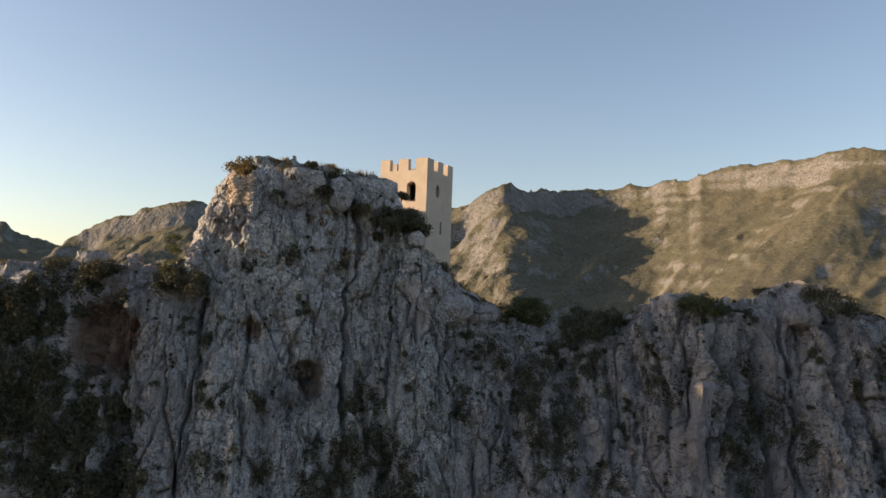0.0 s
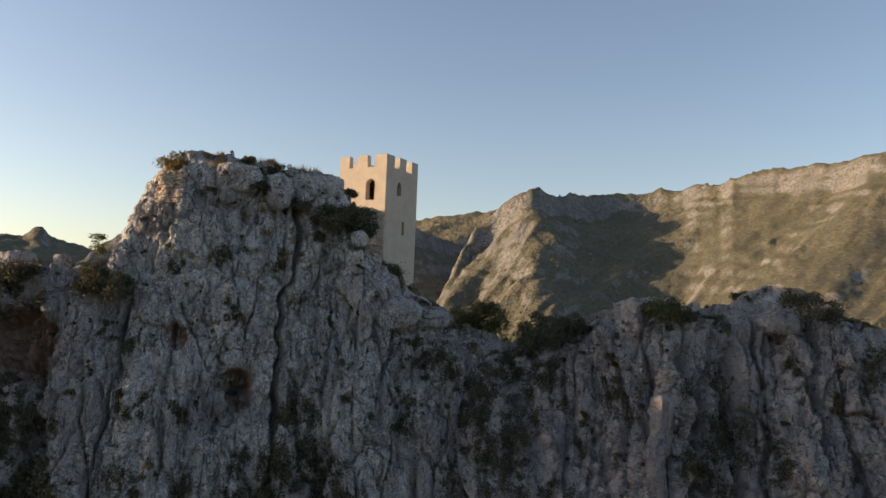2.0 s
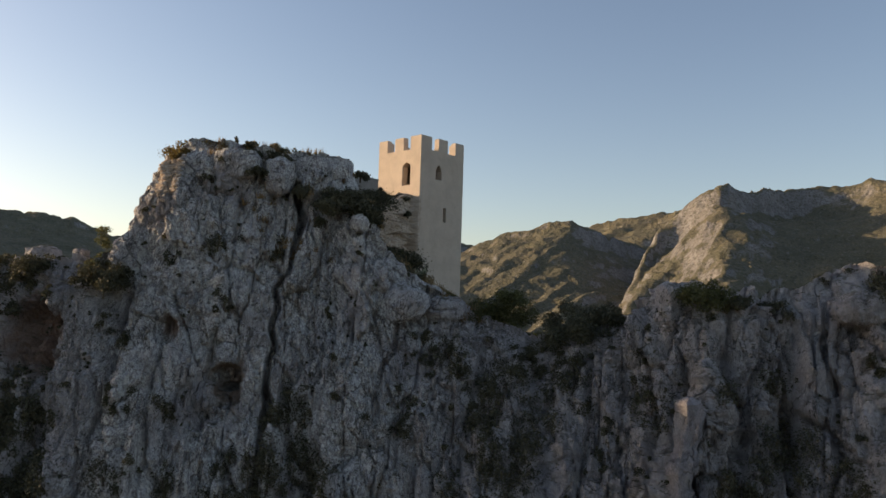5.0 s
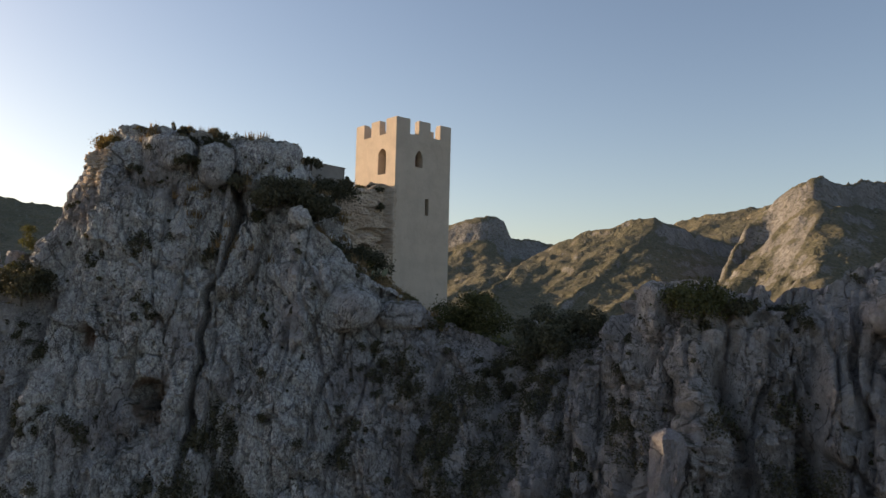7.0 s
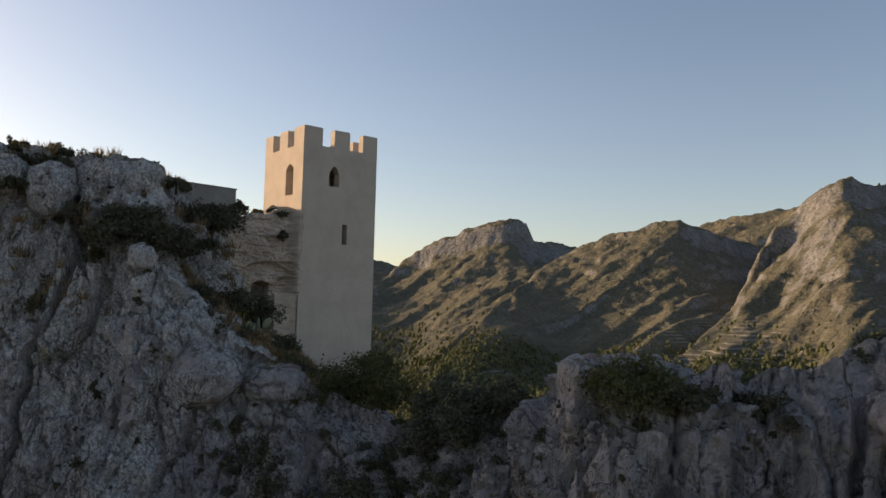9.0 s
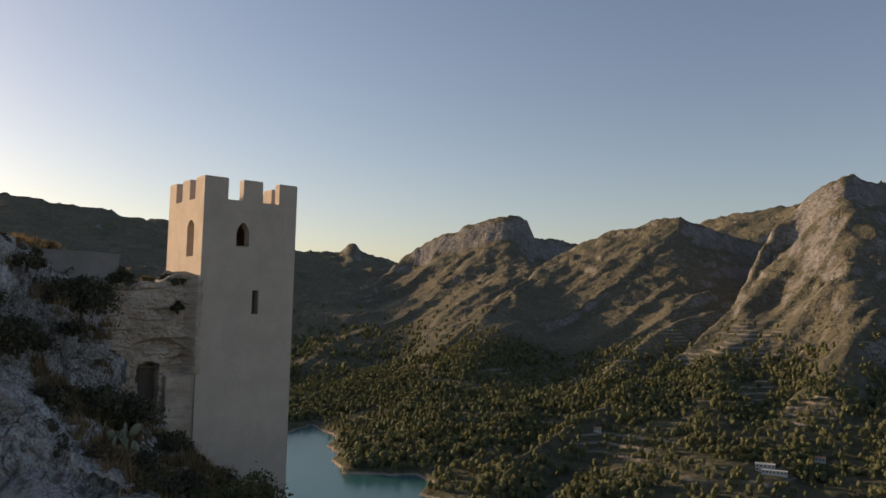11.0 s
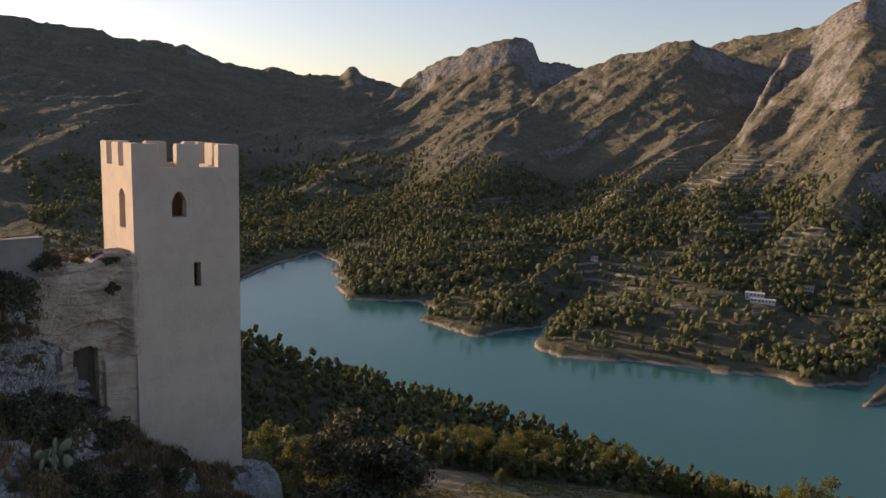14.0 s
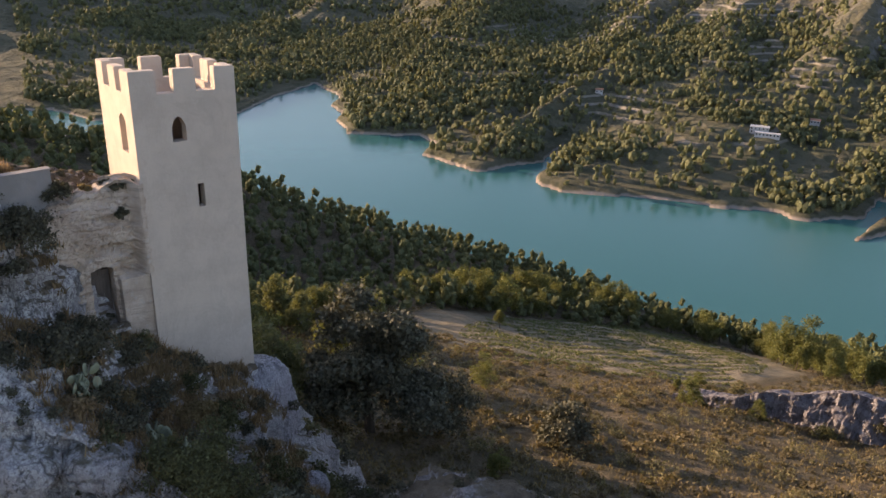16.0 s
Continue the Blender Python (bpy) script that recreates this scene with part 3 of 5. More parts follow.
    for sc, w, top_z, depth in ((-17.8, 1.45, 0.9, 0.45), (-14.7, 1.3, 0.8, 0.5), (-12.2, 1.0, -5.2, 0.5), (17.0, 1.3, 0.4, 0.7), (20.0, 1.1, -2.4, 0.6), (25.4, 1.1, -0.6, 0.6), (28.3, 1.2, -0.4, 0.7), (3.4, 1.3, -3.6, 0.4), (7.6, 1.0, -6.0, 0.5)):
        d += face * depth * smooth(1.0, 0.25, np.abs(S - sc - 0.3 * vnoise(z / 3, sc, 0, 29)) / w) * smooth(top_z + 0.2, top_z - 1.1, z + 0.5 * ((S - sc) / w) ** 2)
    # fissures and hollows: s, width, from z, to z, depth
    for sc, w, z_lo, z_hi, depth in ((-5.9, 0.17, -16, 9.2, 1.9), (-16.35, 0.12, -20, 2.0, 1.1), (-9.2, 0.3, -14, -1.5, 0.7), (11.2, 0.8, -20, -2.4, 1.3), (21.2, 0.5, -20, -1.0, 1.3), (24.2, 0.35, -20, 0.5, 1.0), (29.6, 0.3, -9, 2.2, 0.8), (-20.8, 0.7, -20, -2, 1.1), (17.4, 0.16, -12, 1.2, 0.8), (19.1, 0.14, -14, -1.0, 0.7), (22.6, 0.15, -9, 1.2, 0.7), (26.2, 0.16, -14, 1.6, 0.8), (31.4, 0.18, -14, 1.5, 0.8), (-12.4, 0.14, -13, 1.0, 0.6), (1.4, 0.13, -8, 2.2, 0.6), (-2.4, 0.13, -6, 4.5, 0.5), (13.6, 0.16, -12, -1.0, 0.7)):
        bend = sc + 0.7 * vnoise(z / 5, sc, 0, 19) + 0.25 * vnoise(z / 1.2, sc, 0, 20)
        vary = 0.35 + 0.9 * smooth(-0.3, 0.4, fbm(z / 2.2, sc, 0, 3, 22))
        wide_ = w * (0.75 + 0.6 * vary)
        d -= face * depth * (0.5 + 0.5 * vary) * smooth(wide_ * 1.25, wide_ * 0.6, np.abs(S - bend)) * smooth(z_lo, z_lo + 3, z) * smooth(z_hi + 0.4, z_hi - 1.2, z)
    for sc, zc_, ws, wz, depth in ((-8.6, -4.3, 1.0, 0.85, 1.7), (-8.4, -5.4, 0.8, 1.0, 1.3), (-8.9, -6.6, 0.5, 0.6, 0.9), (-22.6, -2.2, 2.2, 2.3, 1.3), (-12.6, -1.6, 0.8, 0.9, 0.8), (-12.6, 3.4, 0.8, 0.6, 0.5)):
        hollow = smooth(1.12, 0.86, np.hypot((S - sc) / ws, (z - zc_) / wz) + 0.35 * fbm(S / 0.7, 0, z / 0.7, 3, 25))
        d -= face * depth * hollow
    p = p + n * d[..., None]
    me = mesh_of("cliff", p.reshape(-1, 3), grid_faces(*S.shape), ROCK, crisp=24)
    return tagged(new("cliff", me), "grey fluted limestone cliff with cracks, stains and small hollows", "cliff", kind="structure")


cliff = build_cliff()


# ---------------------------------------------------------------- the tower
T = 5.0
tower = tagged(new("castle_tower"), "square sand-coloured rendered tower with battlements on the rock", "tower")


def wall_with_hole(plan, z0, z1, hole, thick, U0=0.0):
    """A wall in its own plane: u along, v up, from 0 to T; hole: (u0, u1, v0, spring, apex). plan maps (u, depth, v) to the world."""
    bm = bmesh.new()
    holes = hole
    us = sorted({U0, T - U0, *[h[0] for h in holes], *[h[1] for h in holes]})

    def quad(pts):
        bm.faces.new([bm.verts.new(plan(*p)) for p in pts])

    for a, b in zip(us, us[1:]):
        inside = [h for h in holes if h[0] <= a + 1e-6 and b <= h[1] + 1e-6]
        spans, low = [], z0
        for h in sorted(inside, key=lambda h: h[2]):
            spans.append((low, h[2]))
            low = h[4]
        spans.append((low, z1))
        for v0, v1 in spans:
            for d in (0.0, thick):
                quad([(a, d, v0), (b, d, v0), (b, d, v1), (a, d, v1)])
    for u0, u1, v0, spring, apex in holes:
        n = 8
        arch = []
        for k in range(n + 1):
            f = k / n
            u = u0 + (u1 - u0) * f
            v = spring + (apex - spring) * (1 - abs(2 * f - 1) ** 1.9)
            arch.append((u, v))
        for (ua, va), (ub, vb) in zip(arch, arch[1:]):
            for d in (0.0, thick):
                quad([(ua, d, va), (ub, d, vb), (ub, d, apex), (ua, d, apex)])
            quad([(ua, 0, va), (ub, 0, vb), (ub, thick, vb), (ua, thick, va)])
        quad([(u0, 0, v0), (u1, 0, v0), (u1, thick, v0), (u0, thick, v0)])
        for u in (u0, u1):
            quad([(u, 0, v0), (u, thick, v0), (u, thick, spring), (u, 0, spring)])
    for u in (U0, T - U0):
        quad([(u, 0, z0), (u, thick, z0), (u, thick, z1), (u, 0, z1)])
    quad([(U0, 0, z1), (T - U0, 0, z1), (T - U0, thick, z1), (U0, thick, z1)])
    bmesh.ops.remove_doubles(bm, verts=bm.verts, dist=0.0005)
    return bm


TW, Z0, Z1, ZT = 0.6, -6.0, 12.92, 14.0
part("wall", wall_with_hole(lambda u, d, v: (u, d, v), Z0, Z1, [(1.74, 2.42, 10.62, 11.35, 11.82), (2.72, 3.06, 7.25, 8.42, 8.44)], TW), PLASTER, tower)
part("wall", wall_with_hole(lambda u, d, v: (d, u, v), Z0, Z1, [(1.15, 2.1, 10.05, 11.6, 11.9)], TW, TW), PLASTER, tower)
part("wall", wall_with_hole(lambda u, d, v: (u, T - d, v), Z0, Z1, [], TW), PLASTER, tower)
part("wall", wall_with_hole(lambda u, d, v: (T - d, u, v), Z0, Z1, [], TW, TW), PLASTER, tower)
bm = bmesh.new()
box(bm, TW - 0.02, TW - 0.02, 11.95, T - TW + 0.02, T - TW + 0.02, 12.2)
part("roof_deck", bm, PLASTER, tower)
MER = [(0.0, 1.22), (2.02, 3.06), (3.98, 5.0)]
for a, b in MER:
    for side in range(4):
        bm = bmesh.new()
        if side == 0:
            box(bm, a, 0, Z1, b, 0.5, ZT)
        elif side == 1 and a > 0:
            box(bm, 0, a, Z1, 0.5, b if b < T else T - 0.5, ZT - 0.004)
        elif side == 2:
            box(bm, a, T - 0.5, Z1, b, T, ZT)
        elif side == 3 and a > 0:
            box(bm, T - 0.5, a, Z1, T, b if b < T else T - 0.5, ZT - 0.004)
        else:
            box(bm, 0 if side == 1 else T - 0.5, 0.5, Z1, 0.5 if side == 1 else T, b, ZT - 0.004)
        bmesh.ops.bevel(bm, geom=[e for e in bm.edges if min(v.co.z for v in e.verts) > ZT - 0.1], offset=0.035, segments=2, affect="EDGES")
        part("merlon", bm, PLASTER, tower)


# ---------------------------------------------------------------- rocks
def ball(subdivisions):
    bm = bmesh.new()
    bmesh.ops.create_icosphere(bm, subdivisions=subdivisions, radius=1.0)
    p = np.array([v.co[:] for v in bm.verts])
    f = np.array([[v.index for v in q.verts] for q in bm.faces])
    bm.free()
    return p, f


BALLS = {n: ball(n) for n in (1, 2, 5)}


def boulder(centre, radii, turn=0.0, seed=0, label="weathered grey limestone boulder on the cliff top", name="boulder", blocky=0.5, rugged=1.0, stone=ROCK):
    p, f = BALLS[5]
    k = np.abs(p).max(1, keepdims=True)
    p = p * (1 - blocky) + blocky * p / k * 0.86
    p = p * np.array(radii)
    x, y, z = (p + seed * 7.3).T
    big = min(radii)
    d1, d2, cell = worley(x / big / 0.9, y / big / 0.9, z / big / 0.9, seed)
    d = 0.22 * big * fbm(x / big, y / big, z / big, 4, seed) + 0.12 * big * (cell - 0.5) + 0.05 * fbm(x / 0.25, y / 0.25, z / 0.25, 3, seed + 5)
    knob = facets(x, y, z, 0.9, seed + 9)[0] * 0.8 + facets(x, y, z, 0.4, seed + 19)[0] * 0.4
    p = p + p / np.linalg.norm(p, axis=1, keepdims=True) * (d * rugged + 0.12 * knob)[:, None]
    ob = new(name, mesh_of(name, p, f, stone, crisp=34))
    ob.matrix_basis = pose(*centre, 0, 0, turn)
    return tagged(ob, label, "rock")


boulder((-14.95, 2.1, 9.35), (1.7, 1.15, 1.15), -58, 1, "broad rounded boulder crowning the crag", blocky=0.4)
boulder((-12.85, 0.2, 8.75), (0.95, 1.0, 1.35), -58, 2, "rounded boulder leaning beside a cleft", blocky=0.25)
boulder((-10.8, -0.25, 9.4), (1.7, 1.1, 1.1), -58, 3, "worn boulder at the crag edge", blocky=0.4)
boulder((-9.4, -1.4, 9.5), (1.3, 1.0, 1.0), -30, 4, blocky=0.3)
boulder((-10.2, -5.1, 5.5), (0.6, 0.55, 0.58), -40, 5, "small pale perched boulder", blocky=0.1)
boulder((-8.0, -6.7, 0.5), (2.0, 1.3, 1.3), -58, 6, "smooth rounded limestone hump on the rim", blocky=0.15)
boulder((-20.6, 12.8, 2.8), (0.55, 0.55, 0.95), 10, 7, "upright stub of limestone on the ledge")
boulder((-22.2, 15.2, 3.0), (1.3, 0.9, 0.8), 10, 8)
boulder((6.2, -29.3, 1.8), (1.7, 1.3, 1.0), -40, 9, "cracked limestone block on the buttress", blocky=0.2)
boulder((-0.6, -21.9, 1.0), (1.0, 0.9, 1.1), -20, 10, "rugged limestone knob on the ridge")
boulder((3.6, -30.6, 0.8), (1.4, 1.0, 0.9), -50, 11, "weathered rounded limestone lump on the buttress", blocky=0.1)
boulder((5.3, 0.4, -6.4), (1.9, 2.1, 4.2), 20, 12, "pale rock bulging out under the tower corner", blocky=0.35, stone=PALE_ROCK)
boulder((6.4, -3.6, -9.2), (0.9, 0.8, 0.8), 0, 13, "pale low rock on the bank under the tower", stone=PALE_ROCK)
boulder((-5.2, -8.1, 0.2), (1.5, 1.0, 0.9), -50, 14, "pale bare limestone hump on the rim", blocky=0.15)
boulder((-24.8, 15.7, -8.6), (0.6, 0.6, 1.3), 0, 15, "small standing rock below the overhang")


def outcrop():
    """A low broken cliff on the slope, facing the castle: s along its foot, then up the face and back over its top."""
    foot = np.array([(90.0, 27.0), (92.5, 20.0), (95.5, 14.5), (98.5, 6.5), (102.0, -3.0), (105.0, -13.0), (108.0, -24.0)])
    rise = (0.1, 1.5, 3.6, 6.2, 6.6, 5.6, 3.5)
    s_ = np.linspace(0, len(foot) - 1, 260)
    fx, fy, tall = (np.interp(s_, range(len(foot)), v) for v in (foot[:, 0], foot[:, 1], rise))
    f = np.concatenate([np.linspace(-0.5, 1, 60), 1 + np.linspace(0, 1, 34)[1:]])
    F, _ = np.meshgrid(f, s_, indexing="ij")
    up, back = np.minimum(F, 1), np.maximum(F - 1, 0)
    x = fx + up * tall * 0.35 + back * 13
    y = fy + back * 3 + 0 * F
    base = -12.2 - 0.352 * fx - 0.19 * fy
    tall = tall + 1.1 * fbm(s_ * 1.7, 0, 0, 4, 145) * smooth(0.3, 1.5, s_)
    z = base + tall * up - back * (0.35 * 13 + tall * smooth(0.3, 1.0, back) + 0.6)
    pillar = fbm(y / 1.7, z / 7, 0, 4, 141, True)
    h, joint = facets(x, y, z * 0.35, 1.5, 142)
    h2, joint2 = facets(x, y, z * 0.7, 0.8, 143)
    d = 0.7 * pillar + 0.5 * h + 0.3 * h2 + 0.4 * fbm(x / 1.2, y / 1.2, z / 1.2, 3, 144)
    x = x - d * smooth(1.6, 0.9, F)
    z = z + 0.5 * d * smooth(0.6, 1.0, F)
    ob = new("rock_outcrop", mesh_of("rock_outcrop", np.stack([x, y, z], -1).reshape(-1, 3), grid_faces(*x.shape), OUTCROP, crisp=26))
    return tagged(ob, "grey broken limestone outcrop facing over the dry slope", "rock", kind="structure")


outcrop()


def pinnacle():
    """A slim free-standing rock column in front of the cliff."""
    n, rows = 28, 70
    a, z = np.meshgrid(np.linspace(0, 2 * np.pi, n, endpoint=False), np.linspace(-17, -3.9, rows))
    neck = 0.74 - 0.2 * np.exp(-(((z + 6.4) / 0.4) ** 2)) + 0.25 * smooth(-9, -16, z) - 0.22 * np.exp(-(((z + 8.3) / 0.4) ** 2))
    rad = neck * smooth(-3.86, -4.3, z) ** 0.5 * (1 + 0.28 * fbm(np.cos(a) * 1.3, np.sin(a) * 1.3, z / 1.3, 4, 51) + 0.3 * facets(np.cos(a) * 1.2, np.sin(a) * 1.2, z * 0.7, 0.9, 52)[0])
    x, y = rad * np.cos(a) * 0.8 + 0.2 * np.sin(z), rad * np.sin(a) + 0.15 * np.cos(z * 0.7)
    i = np.arange(rows * n).reshape(rows, n)
    j = np.roll(i, -1, 1)
    faces = np.stack([i[:-1], j[:-1], j[1:], i[1:]], -1).reshape(-1, 4)
    ob = new("rock_pinnacle", mesh_of("rock_pinnacle", np.stack([x, y, z], -1).reshape(-1, 3), faces, PALE_ROCK, crisp=24))
    ob.location = (-4.3, -24.5, 0)
    return tagged(ob, "slim pale limestone pinnacle standing before the cliff", "rock")


pinnacle()


# ---------------------------------------------------------------- ruined wall and outbuilding beside the tower
def rubble():
    m = Nodes("ochre_rubble_masonry", 0.95)
    c = m.mix(m.span(m.noise(0.8, 5, 0.6), 0.35, 0.65), (0.44, 0.345, 0.265), (0.57, 0.47, 0.375))
    c = m.mix(m.math("MULTIPLY", m.span(m.noise(1.4, 5, 0.65, (0.25, 0.25, 2.2)), 0.52, 0.66), 0.55), c, (0.24, 0.19, 0.15))
    c = m.mix(m.math("MULTIPLY", m.span(m.cells(3.2), 0.12, 0.4, 1.0, 0.0), 0.4), c, (0.48, 0.45, 0.40))
    m.bump(m.noise(5, 6, 0.7, (1, 1, 2.5)), 0.8, 0.08)
    return m.done(c)


RUBBLE = rubble()


def ruin_wall():
    xs, zs = np.arange(-6.4, 0.1301, 0.07), np.linspace(0, 1, 130)
    x, f = np.meshgrid(xs, zs)
    top = np.interp(x, (-6.4, -5.6, -4.6, -3.0, -1.2, 0.04), (6.4, 7.4, 7.9, 8.5, 8.95, 9.1)) + 0.28 * fbm(x / 0.6, 0, 0, 3, 4)
    z = -0.5 + f * (top + 0.5)
    y = 0.40 + 0.10 * fbm(x / 2.2, 0, z / 0.8, 4, 7) + 0.07 * fbm(x / 0.22, 0, z / 0.22, 3, 8)
    c1, c2, cc = worley(x / 0.55, 0 * x, z / 0.24, 31)
    y += 0.08 * (cc - 0.5) + 0.06 * smooth(0.2, 0.0, c2 - c1)              # rough courses of stone
    y += 0.16 * smooth(0.2, 0.35, vnoise(x / 4, 0, z / 0.45, 9))            # washed-out bands
    bed = (z + 0.22 * fbm(x / 1.8, 0, z / 2, 2, 14)) / 0.46
    y += 0.10 * smooth(0.16, 0.02, np.abs(bed - np.round(bed))) * smooth(-0.25, 0.2, fbm(x / 1.1, 0, np.round(bed) * 1.7, 2, 15))   # open bed joints
    y -= 1.1 * smooth(-3.8, -6.4, x)                                        # turns forward into the crag
    door = smooth(0.05, -0.02, np.abs(x + 2.1) - 0.46) * smooth(0.08, -0.02, z - 4.72 - 0.12 * np.cos((x + 2.1) * 3))
    pocket = smooth(1.2, 0.85, np.hypot((x + 0.6) / 0.55, (z - 4.75) / 0.4) + 0.25 * fbm(x / 0.4, 0, z / 0.3, 2, 12))
    arch = smooth(0.10, 0.0, np.abs(np.hypot((x + 1.75) / 1.75, (z - 4.3) / 1.45) - 1.0) - 0.09) * (z > 4.7)
    below = smooth(4.35, 4.2, z) * smooth(-1.45, -1.35, x)
    y = y * (1 - below) + below * (0.14 + 0.03 * fbm(x / 0.5, 0, z / 0.5, 3, 13))
    y = y + 1.1 * door + 0.5 * pocket + 0.28 * arch
    lap = smooth(-0.55, -0.05, x) * smooth(4.1, 4.4, z)
    y = y * (1 - lap) + lap * (-0.09 + 0.05 * fbm(x / 0.2, 0, z / 0.25, 3, 16))
    x = x + smooth(-0.3, 0.13, x) * 0.17 * fbm(0 * x, 0, z / 0.35, 3, 18)
    y[-1] += 0.8                                                            # broad broken top
    me = mesh_of("ruined_wall", np.stack([x, y, z], -1).reshape(-1, 3), grid_faces(*x.shape), RUBBLE, False)
    ob = new("ruined_wall", me)
    solid = ob.modifiers.new("thick", "SOLIDIFY")
    solid.thickness, solid.offset = 0.5, -1
    return tagged(ob, "crumbling ochre rubble wall with a doorway beside the tower", "wall")


ruin_wall()

hut = tagged(new("parapet_wall"), "plain grey cement-rendered wall with a thin coping behind the crag", "wall")
hut.location = (-3.55, 0.9, 0)
hut.rotation_euler = (0, 0, radians(8))
bm = bmesh.new()
box(bm, -5.6, 0.0, 5.0, 0.0, 0.4, 9.86)
part("wall", bm, HUT_PLASTER, hut)
bm = bmesh.new()
box(bm, -5.64, -0.04, 9.86, 0.04, 0.44, 9.93)
part("coping", bm, HUT_PLASTER, hut)

# plank door in the ruined wall
_wood = Nodes("dark_weathered_planks", 0.85)
_wood.bump(_wood.noise(9, 5, 0.7, (1, 1, 0.1)), 0.6, 0.02)
PLANK = _wood.done(_wood.mix(_wood.noise(5, 4, 0.6, (1, 1, 0.12)), (0.05, 0.04, 0.033), (0.15, 0.12, 0.10)))
door = tagged(new("plank_door"), "dark weathered plank door in the ruined wall", "door")
for k in range(5):
    bm = bmesh.new()
    box(bm, -2.50 + 0.165 * k, 1.02 + 0.006 * (k % 2), 2.2, -2.345 + 0.165 * k, 1.07, 4.62)
    part("plank", bm, PLANK, door)
for z in (2.75, 4.2):
    bm = bmesh.new()
    box(bm, -2.5, 0.97, z, -1.69, 1.017, z + 0.13)
    part("ledge", bm, PLANK, door)
boulder((-2.0, -0.6, 2.12), (0.7, 0.4, 0.16), 12, 16, "flat pale stone slab before the doorway", "stone_slab", 0.6, 0.5)


# ---------------------------------------------------------------- foliage
def foliage(name, dark, light, island=True, translucent=0.3, dry=None):
    m = Nodes(name, 0.75)
    c = m.mix(m.random(island), dark, light)
    if dry:
        c = m.mix(m.math("MULTIPLY", m.span(m.random(False), 0.35, 0.9), 0.7), c, dry)
    c = m.mix(0.6, c, m.mix(m.span(m.noise(0.8, 3), 0.35, 0.65), (0.6, 0.62, 0.55), (1.15, 1.1, 1.0)), "MULTIPLY")
    m.done(c)
    t = m.add("ShaderNodeBsdfTranslucent")
    m.link(m.mix(1.0, c, (1.25, 1.15, 0.6), "MULTIPLY"), t.inputs[0])
    mixer = m.add("ShaderNodeMixShader")
    mixer.inputs[0].default_value = translucent
    m.link(m.shader.outputs[0], mixer.inputs[1])
    m.link(t.outputs[0], mixer.inputs[2])
    m.link(mixer.outputs[0], m.tree.nodes["Material Output"].inputs[0])
    return m.mat


BUSH = foliage("dark_shrub_leaves", (0.052, 0.053, 0.037), (0.128, 0.122, 0.082), translucent=0.15)
DRY = foliage("dry_straw_grass", (0.13, 0.095, 0.045), (0.27, 0.21, 0.11))
DRYGRASS = foliage("brown_weeds", (0.17, 0.118, 0.075), (0.37, 0.27, 0.165))
PINE = foliage("pine_needles", (0.10, 0.118, 0.043), (0.195, 0.205, 0.075), translucent=0.35)
OLIVE = foliage("dull_green_shrub", (0.058, 0.065, 0.032), (0.14, 0.145, 0.07))
WOOD = foliage("dark_pine_canopy", (0.11, 0.13, 0.064), (0.175, 0.19, 0.088), translucent=0.4)
FOREST = foliage("far_pine_wood", (0.13, 0.145, 0.078), (0.195, 0.205, 0.105), translucent=0.4)
OAK = foliage("holm_oak_leaves", (0.06, 0.064, 0.046), (0.145, 0.145, 0.10), translucent=0.1)
VINE = foliage("low_green_crop", (0.10, 0.118, 0.05), (0.185, 0.195, 0.088))
SCRUB = foliage("olive_scrub", (0.11, 0.108, 0.056), (0.27, 0.235, 0.13))
CACTUS = foliage("grey_green_pads", (0.16, 0.18, 0.125), (0.27, 0.285, 0.20), translucent=0.0)
_bark = Nodes("grey_brown_bark", 0.95)
_bark.bump(_bark.noise(6, 4, 0.7, (1, 1, 0.2)), 0.7, 0.05)
BARK = _bark.done(_bark.mix(_bark.noise(3, 4), (0.06, 0.048, 0.038), (0.14, 0.115, 0.09)))


def leaves(rng, lumps, count, size, outward=0.65, flat=1.0):
    """Small leaf-clump quads laid over rough lumps. lumps: rows of x, y, z, rx, ry, rz."""
    lumps = np.asarray(lumps, float)
    area = (lumps[:, 3:].prod(1)) ** (2 / 3)
    pick = rng.choice(len(lumps), count, p=area / area.sum())
    way = rng.normal(size=(count, 3))
    way[:, 2] += 0.25
    way /= np.linalg.norm(way, axis=1, keepdims=True)
    depth = 1 - 0.6 * rng.random(count) ** 1.6 + 0.32 * np.abs(rng.normal(size=count)) * (rng.random(count) < 0.45)
    centre = lumps[pick, :3] + way * lumps[pick, 3:] * depth[:, None]
    normal = outward * way + (1 - outward) * rng.normal(size=(count, 3))
    normal /= np.linalg.norm(normal, axis=1, keepdims=True)
    side = np.cross(normal, rng.normal(size=(count, 3)))
    side /= np.linalg.norm(side, axis=1, keepdims=True) + 1e-9
    up = np.cross(normal, side)
    a = (1.3 * size * (0.55 + 0.9 * rng.random(count)))[:, None]
    b = a * (0.5 + 0.5 * rng.random(count))[:, None]
    v = np.stack([centre + side * a, centre - side * a * 0.5 + up * b, centre - side * a * 0.4 - up * b + normal * a * 0.2], 1).reshape(-1, 3)
    return v, np.arange(count * 3).reshape(-1, 3)


